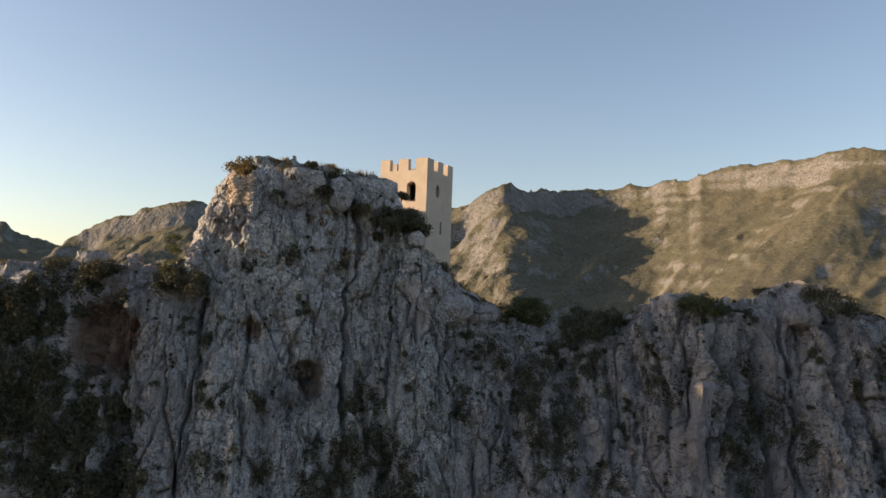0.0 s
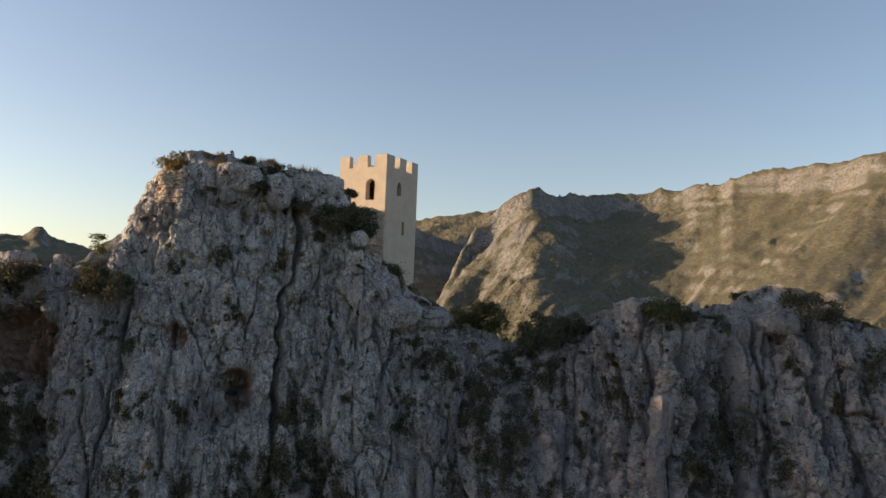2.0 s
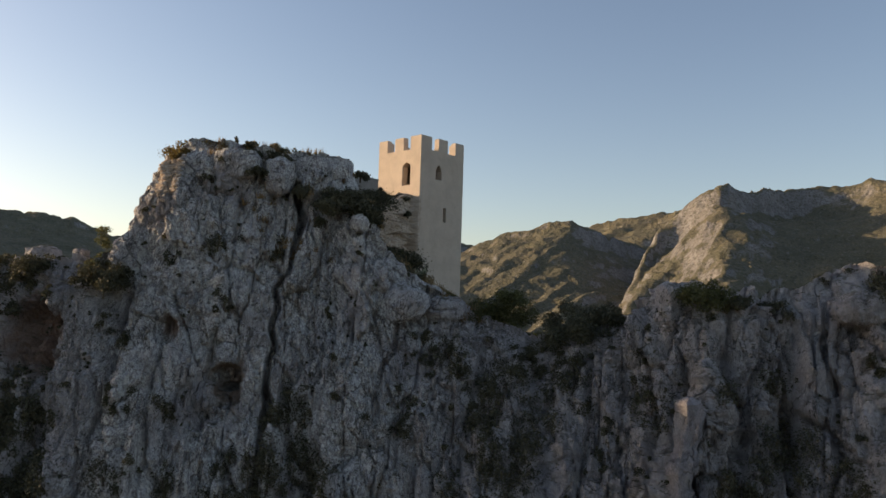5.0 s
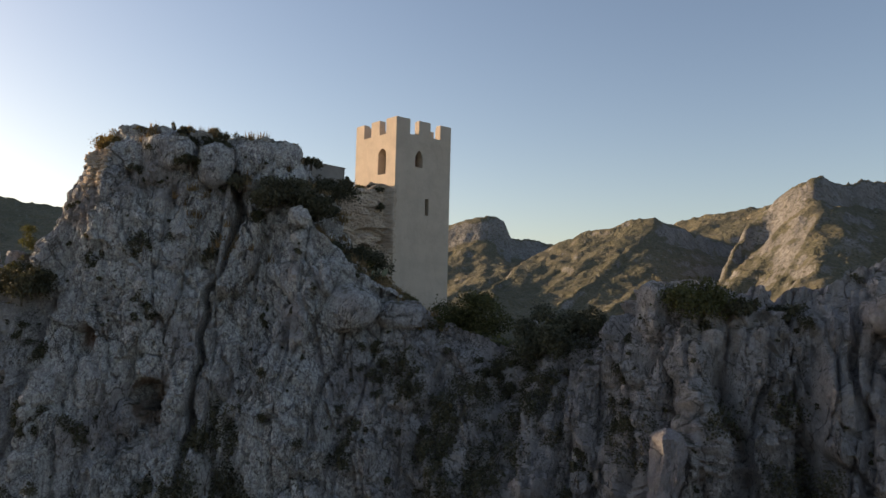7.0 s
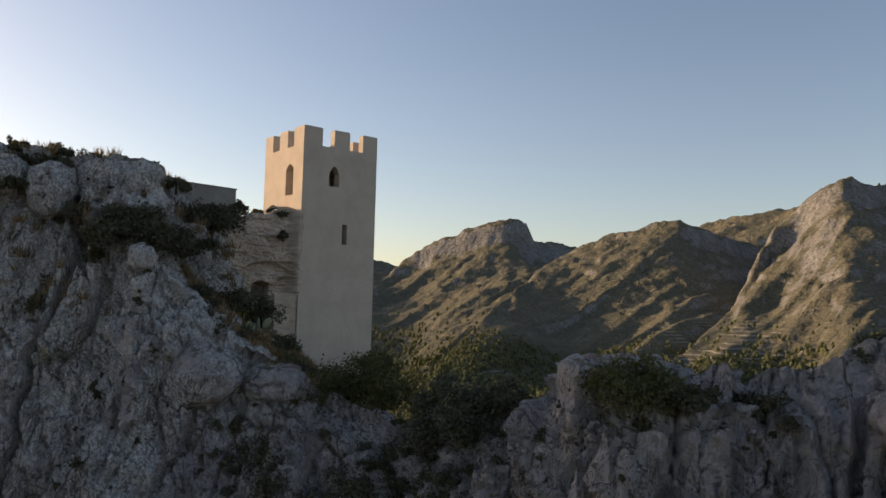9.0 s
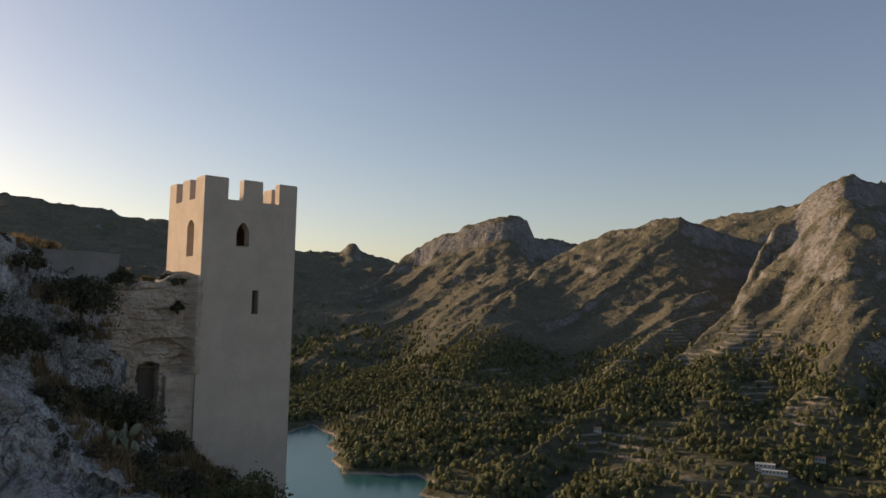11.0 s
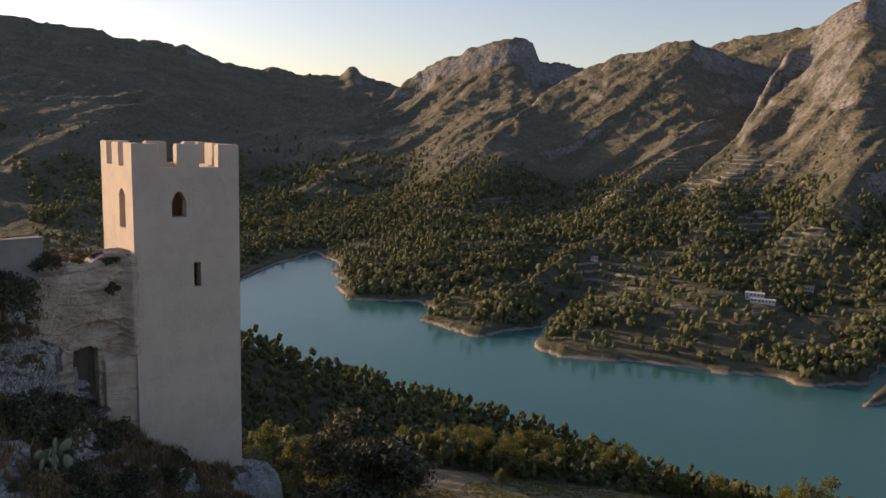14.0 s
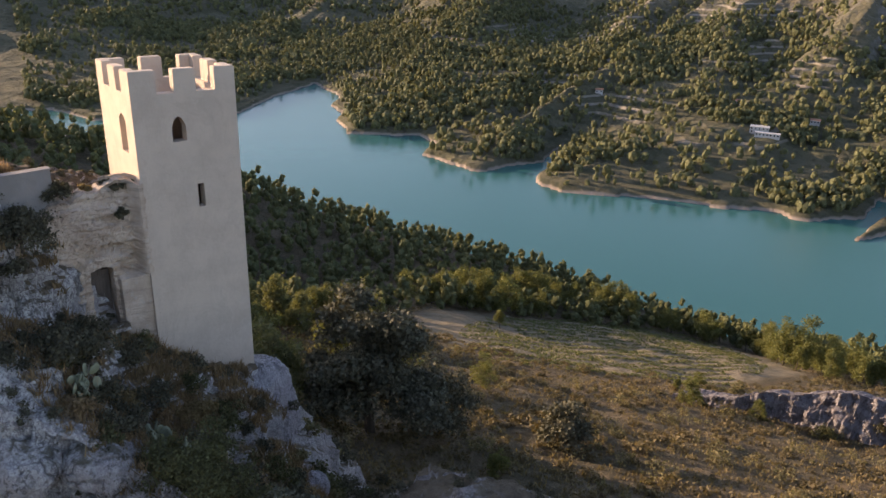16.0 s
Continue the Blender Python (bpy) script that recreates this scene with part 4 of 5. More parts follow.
def crown_lumps(rng, radius, height, n, base=0.0, spread=0.7, squat=0.8):
    rows = []
    for k in range(n):
        a, h = rng.random() * 6.283, rng.random()
        out = radius * spread * math.sqrt(rng.random()) * (1.0 - 0.55 * h * h)
        r = radius * (0.34 + 0.24 * rng.random()) * (1.1 - 0.35 * h)
        rows.append((out * math.cos(a), out * math.sin(a), base + r * 0.6 + h * (height - r * 1.3), r, r, r * squat))
    return rows


def limbs(rng, trunk_r, trunk_h, lumps, lean=0.15):
    """Tapered trunk and limbs that reach into the crown, in one bmesh."""
    bm = bmesh.new()

    def tube(points, radii, n=7):
        rings = []
        for (p, r) in zip(points, radii):
            rings.append([bm.verts.new((p[0] + r * math.cos(6.283 * k / n), p[1] + r * math.sin(6.283 * k / n), p[2])) for k in range(n)])
        for a, b in zip(rings, rings[1:]):
            for k in range(n):
                bm.faces.new((a[k], a[(k + 1) % n], b[(k + 1) % n], b[k]))
        bm.faces.new(rings[-1])

    dx, dy = lean * rng.normal(), lean * rng.normal()
    knee = (dx * 0.4, dy * 0.4, trunk_h * 0.5)
    tip = (dx, dy, trunk_h)
    tube([(0, 0, -0.4), (0, 0, 0.15), knee, tip], [trunk_r * 1.4, trunk_r * 1.05, trunk_r * 0.85, trunk_r * 0.6])
    for row in lumps[:6]:
        mid = [(tip[k] * 0.6 + row[k] * 0.4) + 0.1 * rng.normal() for k in range(3)]
        tube([tip, mid, row[:3]], [trunk_r * 0.5, trunk_r * 0.3, trunk_r * 0.08], 5)
    return bm


def plant(name, lumps, count, size, material, rng, trunk=None, label="", category="bush", outward=0.6):
    thing = tagged(new(name), label, category)
    tr_r, tr_h = trunk if trunk else (0.05, max(0.12, 0.3 * min(r[2] for r in lumps)))
    part("trunk" if trunk else "stem", limbs(rng, tr_r, tr_h, lumps), BARK, thing)
    v, f = leaves(rng, lumps, count, size, outward)
    crown = new("crown", mesh_of("crown", v, f, material, False))
    crown.parent = thing
    return thing


from mathutils.bvhtree import BVHTree


def tree_of(ob):
    me = ob.data
    return BVHTree.FromPolygons([v.co[:] for v in me.vertices], [tuple(p.vertices) for p in me.polygons])


CLIFF_TREE = tree_of(cliff)


def land(x, y):
    """Height of the rock or of the ground under a place."""
    hit = CLIFF_TREE.ray_cast(Vector((x, y, 60)), Vector((0, 0, -1)))
    if hit[0] and hit[0][2] > -15:
        return hit[0][2]
    g = float(ground_height(np.array([x]), np.array([y]))[0])
    return max(hit[0][2], g) if hit[0] else g


def on_face(s, z):
    """Place and normal on the cliff's face at s along it and height z."""
    x, y = from_sq(s, 40.0)
    hit = CLIFF_TREE.ray_cast(Vector((x, y, z)), Vector((-E_Q[0], -E_Q[1], 0)))
    return hit[0], hit[1]


def rubble_stub():
    thing = tagged(new("rubble_wall"), "stub of loose dry-stone rubble wall on the crag edge", "wall")
    r2 = np.random.default_rng(77)
    shapes = []
    for k in range(4):
        p, f = BALLS[2]
        q = p / np.abs(p).max(1, keepdims=True) * 0.5 + 0.5 * p
        q = q * (1 + 0.3 * (r2.random((len(p), 1)) - 0.5)) * (0.2, 0.16, 0.1)
        shapes.append(mesh_of("stone", q, f, RUBBLE))
    for row in range(15):
        for k in range(8):
            p, n = on_face(-13.2 - 0.24 * k - 0.12 * (row % 2) - 0.05 * r2.random(), 7.4 + 0.18 * row)
            if p is None or p.dot(Vector((-0.848, -0.53, 0))) < 9.5:
                continue
            stone = new("stone", shapes[r2.integers(4)])
            stone.matrix_basis = pose(p[0], p[1], p[2], 12 * r2.normal(), 12 * r2.normal(), -58 + 14 * r2.normal())
            stone.parent = thing


rubble_stub()
rng = np.random.default_rng(5)
# bushes on the rock: place, half width, height, leaves, kind
BUSHES = [
    ((-9.9, -3.1, 5.9), 2.4, 2.7, 6000, "big"), ((-8.3, -3.9, 6.0), 1.6, 1.7, 2200, "big"), ((-11.2, -2.0), 0.9, 0.9, 700, ""), ((-5.4, -0.6, 7.3), 1.6, 2.1, 2600, ""), ((-0.9, 0.3, 7.7), 0.35, 0.5, 350, ""), ((-6.6, -0.2), 1.1, 1.3, 900, ""), ((-7.4, -4.2), 0.7, 0.8, 600, ""),
    ((-16.3, 6.4, 9.9), 1.5, 1.9, 3200, "dry"), ((-16.9, 5.5, 9.9), 0.9, 1.2, 1500, "dry"), ((-14.3, 0.5, 8.7), 0.75, 1.0, 1000, ""), ((-12.9, 0.9, 10.1), 1.0, 0.9, 1100, ""), ((-14.3, 1.9, 10.3), 0.9, 0.6, 700, ""), ((-11.8, 0.6, 9.9), 0.7, 0.8, 600, ""), ((-12.0, -1.2, 7.6), 0.8, 1.0, 900, ""), ((-21.3, 6.9, 0.7), 2.1, 2.4, 3600, "big"), ((-23.4, 12.9, 1.9), 1.8, 1.8, 2800, "big"), ((-17.2, 5.4), 0.8, 0.8, 900, "dry"), ((-15.6, 4.6), 0.7, 0.4, 500, "dry"), ((-13.9, 2.2), 0.7, 0.7, 600, ""), ((-12.6, 1.4), 0.8, 0.7, 600, ""), ((-12.0, 2.4), 0.8, 0.9, 600, ""),
    ((-10.2, 0.6), 0.6, 0.8, 500, ""), ((-11.6, 3.2), 0.8, 0.9, 700, ""), ((-10.2, 1.9), 0.7, 0.8, 600, ""), ((-8.6, -1.7, 10.1), 0.55, 0.7, 500, ""), ((-7.9, -2.2, 9.3), 0.6, 0.7, 500, ""), ((-8.9, -0.1), 0.55, 0.9, 400, ""), ((-22.6, 13.8, 2.0), 1.4, 1.4, 2000, "big"), ((-24.2, 16.0), 1.4, 1.2, 1100, ""), ((-20.7, 8.2, 1.2), 1.9, 2.1, 3200, "big"), ((-20.8, 9.0, 2.2), 1.1, 3.4, 1300, "sapling"),
    ((-25.5, 19.5), 1.0, 0.9, 700, "dry"), ((-1.9, -10.6, -0.7), 2.2, 3.1, 5200, "green"), ((-0.2, -11.6), 1.4, 1.9, 1600, "green"), ((-3.0, -8.6), 1.1, 1.3, 1000, ""), ((-0.6, -15.3, -1.7), 2.1, 3.2, 5600, "dark"), ((0.6, -17.0), 1.2, 1.8, 1500, "dark"), ((-3.0, -13.2), 0.9, 0.9, 800, ""),
    ((-0.6, -23.8, 0.7), 1.8, 2.2, 3200, "green"), ((0.6, -25.4), 0.9, 1.0, 800, ""), ((2.6, -26.6), 1.0, 0.9, 800, ""), ((6.1, -32.1, 0.9), 2.5, 2.8, 4600, "big"), ((6.9, -30.8), 0.9, 1.0, 700, ""), ((1.6, -20.6), 0.7, 0.8, 500, "dry"),
    ((-4.4, -6.9), 0.8, 0.9, 700, ""), ((-5.4, -3.6), 2.1, 1.8, 2600, "big"), ((-3.4, -4.6), 1.0, 0.9, 900, "dry"), ((-4.2, -2.6), 1.7, 1.6, 1900, "big"), ((-3.6, -5.6), 1.5, 1.1, 1400, "big"), ((-1.9, -3.9), 1.3, 1.0, 1200, ""), ((-1.5, -1.6), 0.75, 0.95, 800, ""), ((1.2, -1.2), 0.7, 0.8, 700, "dark"), ((2.7, -1.1), 0.55, 0.7, 500, "dark"),
    ((-2.3, -5.8), 1.1, 0.9, 900, "dry"), ((-0.2, -4.0), 1.2, 0.9, 1000, "dry"), ((1.6, -4.2), 1.2, 1.1, 1100, "green"), ((3.0, -5.6), 1.4, 1.3, 1200, "green"), ((0.3, -7.0), 0.9, 0.9, 700, ""), ((3.6, -2.4), 0.8, 0.8, 600, ""),
    ((-3.4, 1.05), 0.7, 0.9, 700, ""), ((-1.1, 1.05), 0.55, 0.75, 500, ""), ((-2.2, 1.05), 0.45, 0.5, 350, "dry"), ((-0.45, 0.75, 8.9), 0.4, 0.6, 400, ""), ((-24.6, 21.5), 1.2, 0.9, 800, ""), ((9.5, -34.5), 1.4, 1.3, 900, ""), ((8.4, -27.5), 1.2, 1.1, 800, ""),
]
KINDS = {
    "": (BUSH, 0.085, "low dark dry shrub rooted in the rock"), "big": (BUSH, 0.10, "wide dense dark shrub spreading over the rock"), "dry": (DRY, 0.085, "tuft of straw-coloured dried shrub"),
    "green": (OLIVE, 0.085, "loose green shrub on the rocky saddle"), "dark": (OAK, 0.095, "dense dark rounded evergreen shrub"), "sapling": (OLIVE, 0.075, "thin open sapling above the ledge"),
}
for (x, y, *level), half, tall, count, kind in BUSHES:
    mat, size, label = KINDS[kind]
    tops = crown_lumps(rng, half, tall, 18 if half > 1 else 11, -0.25, 0.95, 0.75)
    fill = 0.6 if kind == "big" else 0.72
    tops = [(a, b, c, r * fill, r2 * fill, r3 * fill) for a, b, c, r, r2, r3 in tops]
    zz = level[0] if level else land(x, y)
    if y > 1.0 and -4 < x < 0:
        zz = 8.85
    ob = plant("bush", tops, int(count * (1.7 if kind == "big" else 2.4)), size * 0.58, mat, rng, label=label, outward=0.35)
    ob.location = (x, y, zz - 0.12)

# shrubs that hang on the face: along, height, half width, half height
HANGING = [(24.1, -6.7, 1.5, 1.5), (23.0, -8.8, 1.2, 1.5), (8.5, -5.0, 1.2, 1.8), (9.2, -8.7, 1.6, 2.2), (21.3, -9.0, 0.9, 1.6), (34.0, -2.0, 1.3, 1.2), (20.8, -3.9, 0.7, 0.6), (17.0, -5.2, 0.8, 1.0), (10.6, -2.8, 1.0, 1.0), (12.2, -2.9, 0.8, 0.9), (-20.8, -9.3, 1.9, 2.4), (-22.4, -6.2, 1.5, 1.6), (-14.4, -10.4, 1.0, 0.9), (-11.6, -6.4, 0.5, 0.7), (-11.0, -10.4, 0.7, 1.0), (-15.3, -5.5, 0.4, 0.5), (-26.7, -2.5, 2.6, 2.8), (-27.3, -8.4, 2.5, 2.8), (-22.7, -10.8, 2.2, 1.9), (-19.8, -12.2, 1.8, 1.6), (-29.6, -0.4, 2.4, 1.8), (8.6, -4.3, 1.4, 1.2), (6.9, -5.6, 1.1, 1.7), (10.6, -6.2, 1.4, 1.8), (4.6, -2.4, 0.9, 1.0), (12.6, -4.6, 1.0, 1.2), (9.0, -9.0, 1.4, 1.5), (2.2, -6.5, 0.7, 1.0), (-28.7, -1.1, 2.0, 2.4), (-27.3, -4.2, 2.0, 2.2), (-28.6, -6.6, 1.8, 2.2), (-23.6, -8.7, 1.5, 1.8), (-21.3, -7.9, 1.2, 1.6), (-20.6, -11.4, 1.5, 1.6), (-23.3, -12.6, 1.8, 1.4), (-26.4, -6.5, 1.4, 1.4), (-4.5, -9.1, 1.9, 2.6), (-2.2, -11.4, 1.7, 2.0), (-7.4, -10.5, 1.4, 2.0), (-26.5, 0.5, 1.5, 1.6), (-29.5, -4.0, 1.6, 2.6), (-30.5, 0.0, 1.5, 1.5), (-26.5, -9.5, 1.6, 2.0), (-24.5, -12.0, 1.5, 1.5), (-24.0, 1.2, 0.8, 0.6), (-4.2, -8.3, 1.6, 2.2), (-6.3, -10.4, 1.3, 1.8), (-1.6, -11.1, 1.5, 1.8), (-4.7, -6.0, 0.7, 1.2), (-7.5, -12.7, 1.2, 1.3), (-27.6, -2.7, 1.5, 1.8), (-28.1, -6.6, 1.6, 2.2), (-25.5, -5.0, 1.1, 1.6), (-23.7, -9.2, 1.2, 1.6),
           (-20.8, -12.6, 1.3, 1.2), (24.1, -6.8, 1.0, 1.0), (26.5, -7.8, 0.8, 1.2), (20.7, -9.0, 0.6, 1.6), (5.9, -3.6, 0.7, 1.1), (7.2, -7.3, 0.9, 1.6), (5.3, -10.5, 0.8, 1.4), (-9.9, 3.8, 0.65, 0.55), (-6.7, 3.9, 0.45, 0.6),
           (23.2, -3.3, 0.9, 0.6), (14.7, -7.1, 0.6, 1.3), (12.7, -11.6, 1.1, 1.6), (-12.9, 3.0, 0.4, 0.4), (-9.0, 0.1, 0.4, 0.35), (10.0, -3.1, 0.6, 0.9), (22.9, -11.4, 0.9, 1.2), (-2.9, -0.2, 0.3, 0.5), (2.9, -1.7, 0.4, 0.6),
           (-15.2, -2.3, 0.4, 0.4), (-14.2, -5.8, 0.5, 0.8), (30.6, -4.6, 0.6, 0.8), (4.1, 0.0, 0.4, 0.4), (1.2, 0.5, 0.35, 0.5), (-21.4, 0.6, 0.5, 0.5), (16.5, -4.0, 0.5, 0.6), (28.2, -2.0, 0.35, 0.5)]
for s_, z_, half, tall in HANGING:
    p_, n_ = on_face(s_, z_)
    if p_ is None:
        continue
    rows = []
    for k in range(22 if half > 1.3 else 12 if half > 0.6 else 6):
        ds, dz = half * rng.uniform(-1, 1), tall * rng.uniform(-1, 1)
        c_, n2 = on_face(s_ + ds, z_ + dz)
        if c_ is not None and (c_ - p_).length < 3 * (half + tall):
            r = rng.uniform(0.25, 0.5) * min(1.15, half + 0.2)
            rows.append((*(c_ - p_), r, r, r * 1.1))
    if rows:
        ob = plant("bush", rows, int(700 + 1000 * half * tall), 0.075 if s_ < -19 else 0.05, BUSH, rng, label="dark shrub hanging from a crack in the cliff", outward=0.3)
        ob.location = p_

# shrubs along the brink of the outcrop and at its foot
for k in range(14):
    y_ = 22 - 3.1 * k + rng.normal() * 0.8
    x_ = np.interp(-y_, (-27, -6.5, 3, 24), (90, 98.5, 102, 108)) + (3.2 if k % 3 else -2.4) + rng.normal() * 0.6
    half = rng.uniform(0.8, 1.6)
    z_ = -12.2 - 0.352 * x_ - 0.19 * y_ + (3.2 if k % 3 else 0.0)
    ob = plant("bush", crown_lumps(rng, half, half * 1.2, 9, -0.6, 0.9, 0.8), int(1100 * half), 0.09, (OLIVE, SCRUB, BUSH)[k % 3], rng, label=("green shrub on the outcrop", "dry olive shrub on the outcrop", "dark shrub at the foot of the outcrop")[k % 3], outward=0.4)
    ob.location = (x_, y_, z_)

# scrub clinging to the face and the top of the cliff
vs, fs, n0 = [], [], 0
for k in range(900):
    if k < 600:
        s_, z_ = rng.uniform(-26, 36), rng.uniform(-14, 9.5)
        p_, n_ = on_face(s_, z_)
        if p_ is None or fbm(np.array(s_ / 3), np.array(z_ / 4), np.array(0.0), 3, 91) < -0.12:
            continue
        r = 0.1 + 0.5 * rng.random() ** 2.2
    else:
        q_ = rng.uniform(-3, 11)
        x_, y_ = from_sq(rng.uniform(-24, 34), q_)
        p_ = Vector((x_, y_, land(x_, y_)))
        r = rng.uniform(0.15, 0.5)
        if -0.3 < x_ < 5.3 and -0.3 < y_ < 5.3:
            continue
    v, f = leaves(rng, crown_lumps(rng, r, r * 1.6, 3, -r * 0.4), int(60 + 620 * r), 0.036, 0.3)
    vs.append(v + np.array(p_[:]))
    fs.append(f + n0)
    n0 += len(v)
scrub = new("cliff_scrub", mesh_of("cliff_scrub", np.concatenate(vs), np.concatenate(fs), BUSH, False))
tagged(scrub, "small dark dry tufts growing from cracks in the cliff", "scrub", kind="stuff")


# dry grass and low brush over the slope in front of the tower
vs, fs, n0 = [], [], 0
for k in range(2400):
    x_, y_ = rng.uniform(-7.5, 7.5), rng.uniform(-10.5, 0.0)
    q_ = -0.848 * x_ - 0.53 * y_
    if not -5 < q_ < 8.2 + rng.normal() * 0.5 or (x_ > 4.2 and y_ > -1.6):
        continue
    if x_ < -1.5 and rng.random() < 0.25 or vnoise(np.array(x_ / 1.3), np.array(y_ / 1.3), np.array(0.0), 58) < -0.25:
        continue
    r = rng.uniform(0.12, 0.34)
    blades = int(22 + 60 * r)
    root = np.stack([x_ + r * rng.normal(size=blades) * 0.6, y_ + r * rng.normal(size=blades) * 0.6, np.full(blades, land(x_, y_) - 0.06)], -1)
    tip = root + np.stack([0.16 * rng.normal(size=blades), 0.16 * rng.normal(size=blades), rng.uniform(0.2, 0.6, blades)], -1)
    wide = np.stack([0.02 * rng.normal(size=blades), 0.02 * rng.normal(size=blades), np.zeros(blades)], -1) + 0.008
    vs.append(np.stack([root - wide, root + wide, tip], 1).reshape(-1, 3))
    fs.append(np.arange(blades * 3).reshape(-1, 3) + n0)
    n0 += blades * 3
for k in range(900):
    x_, y_ = from_sq(rng.uniform(-15.0, -2.5), rng.uniform(2.5, 12.0))
    if -0.3 < x_ < 5.3 and y_ > -0.3 or y_ > 0.2 and -3.6 < x_:
        continue
    r = rng.uniform(0.12, 0.4)
    z_ = land(x_, y_)
    if z_ < 3.0 or vnoise(np.array(x_ / 1.5), np.array(y_ / 1.5), np.array(0.0), 57) < 0.05:
        continue
    blades = int(20 + 50 * r)
    root = np.stack([x_ + r * rng.normal(size=blades) * 0.5, y_ + r * rng.normal(size=blades) * 0.5, np.full(blades, z_ - 0.1)], -1)
    tip = root + np.stack([0.14 * rng.normal(size=blades), 0.14 * rng.normal(size=blades), rng.uniform(0.2, 0.65, blades)], -1)
    wide = np.stack([0.02 * rng.normal(size=blades), 0.02 * rng.normal(size=blades), np.zeros(blades)], -1) + 0.008
    vs.append(np.stack([root - wide, root + wide, tip], 1).reshape(-1, 3))
    fs.append(np.arange(blades * 3).reshape(-1, 3) + n0)
    n0 += blades * 3
grass = new("dry_grass", mesh_of("dry_grass", np.concatenate(vs), np.concatenate(fs), DRYGRASS, False))
tagged(grass, "thick brown dried grass and weeds on the castle rock", "grass", kind="stuff")


# brown and dark shrubs over the bank before the tower
for k in range(95):
    x_, y_ = rng.uniform(-8.5, 4.5), rng.uniform(-9.5, -1.2)
    q_ = -0.848 * x_ - 0.53 * y_
    if not -4 < q_ < 8.3 or (x_ > 1.0 and y_ > -2.2):
        continue
    half = rng.uniform(0.45, 0.95)
    ob = plant("bush", crown_lumps(rng, half, half * 1.1, 9, -0.2, 0.9, 0.75), int(1300 * half), 0.052, (BUSH, BUSH, DRYGRASS, OLIVE)[k % 4], rng, label=("dark shrub on the castle bank", "dark shrub on the castle bank", "dried brown weed clump on the castle bank", "green shrub on the castle bank")[k % 4], outward=0.35)
    ob.location = (x_, y_, land(x_, y_) - 0.1)


# green shrubs on the steep ground below the tower
for k in range(70):
    x_, y_ = from_sq(rng.uniform(2.5, 15), rng.uniform(-17, -3.0))
    if -0.6 < x_ < 6.2 and -2.2 < y_ < 6:
        continue
    half = rng.uniform(0.5, 1.3)
    ob = plant("bush", crown_lumps(rng, half, half * 1.2, 8, -0.2, 0.9, 0.75), int(900 * half), 0.075, (BUSH, OLIVE, SCRUB)[k % 3], rng, label=("dark shrub on the steep bank", "green shrub on the steep bank", "dried olive-brown shrub on the steep bank")[k % 3], outward=0.35)
    ob.location = (x_, y_, land(x_, y_) - 0.1)


def prickly_pear(x, y, seed):
    r2 = np.random.default_rng(seed)
    thing = tagged(new("prickly_pear"), "clump of grey-green prickly pear pads on the slope", "cactus")
    for k in range(20):
        bm = bmesh.new()
        bmesh.ops.create_uvsphere(bm, u_segments=10, v_segments=6, radius=0.25)
        a = r2.random() * 6.28
        out, up = 0.8 * r2.random(), 0.35 + 1.0 * r2.random()
        bm.transform(pose(out * math.cos(a), out * math.sin(a), up, r2.uniform(-35, 35), r2.uniform(-35, 35), math.degrees(a)) @ Matrix.Diagonal((0.85, 0.22, 1.25, 1)))
        part("pad", bm, CACTUS, thing, shade=True)
    thing.location = (x, y, land(x, y))


prickly_pear(-4.7, -5.0, 1)
prickly_pear(-2.6, -6.9, 2)
prickly_pear(-1.6, -7.4, 3)


# ---------------------------------------------------------------- trees on the slope below
def tree_kind(name, seed, radius, height, bare, mat, count, size, label, lumps=14, trunk=0.16, squat=0.85, fill=0.66):
    r2 = np.random.default_rng(seed)
    tops = crown_lumps(r2, radius, height - bare, lumps, bare, 0.85, squat)
    tops = [(a, b, c, r * fill, q * fill, h * fill) for a, b, c, r, q, h in tops]
    return plant(name, tops, count, size, mat, r2, (trunk, bare + (height - bare) * 0.35), label, "tree", 0.5)


def put(ob, x, y, size=1.0, turn=0.0, sink=0.1):
    ob.matrix_basis = pose(x, y, land(x, y) - sink, 0, 0, turn) @ Matrix.Diagonal((size, size, size, 1))
    return ob


pines = [tree_kind("pine_tree", 100 + k, 2.3 + 0.35 * k, 6.6 + 0.8 * k, 1.0, PINE, 3200, 0.12, "sunlit yellow-green pine on the dry slope", 26, squat=1.0) for k in range(4)]
oak = tree_kind("holm_oak", 120, 5.8, 13.0, 1.2, OAK, 30000, 0.125, "large dark spreading holm oak below the tower", 46, 0.4, 0.62, 0.54)
put(oak, 22.8, 16.0, 1.22)
oak_2 = tree_kind("holm_oak", 121, 3.6, 7.0, 1.0, OAK, 7000, 0.11, "dark holm oak with a leaning crown", 34, 0.25, 0.75)
put(oak_2, 29.5, 13.5, 1.0)
shrubby = tree_kind("holm_oak", 122, 2.6, 4.2, 0.3, OAK, 5000, 0.10, "dark bushy evergreen oak on the dry grass", 26, 0.15, 0.75)
put(shrubby, 43.0, 9.5, 1.25)
leafy = tree_kind("broadleaf_tree", 123, 3.2, 9.0, 1.2, FOREST, 7000, 0.11, "tall mid-green tree close behind the tower", 36, 0.2, 1.0)
put(leafy, 15.5, 22.0, 1.15)
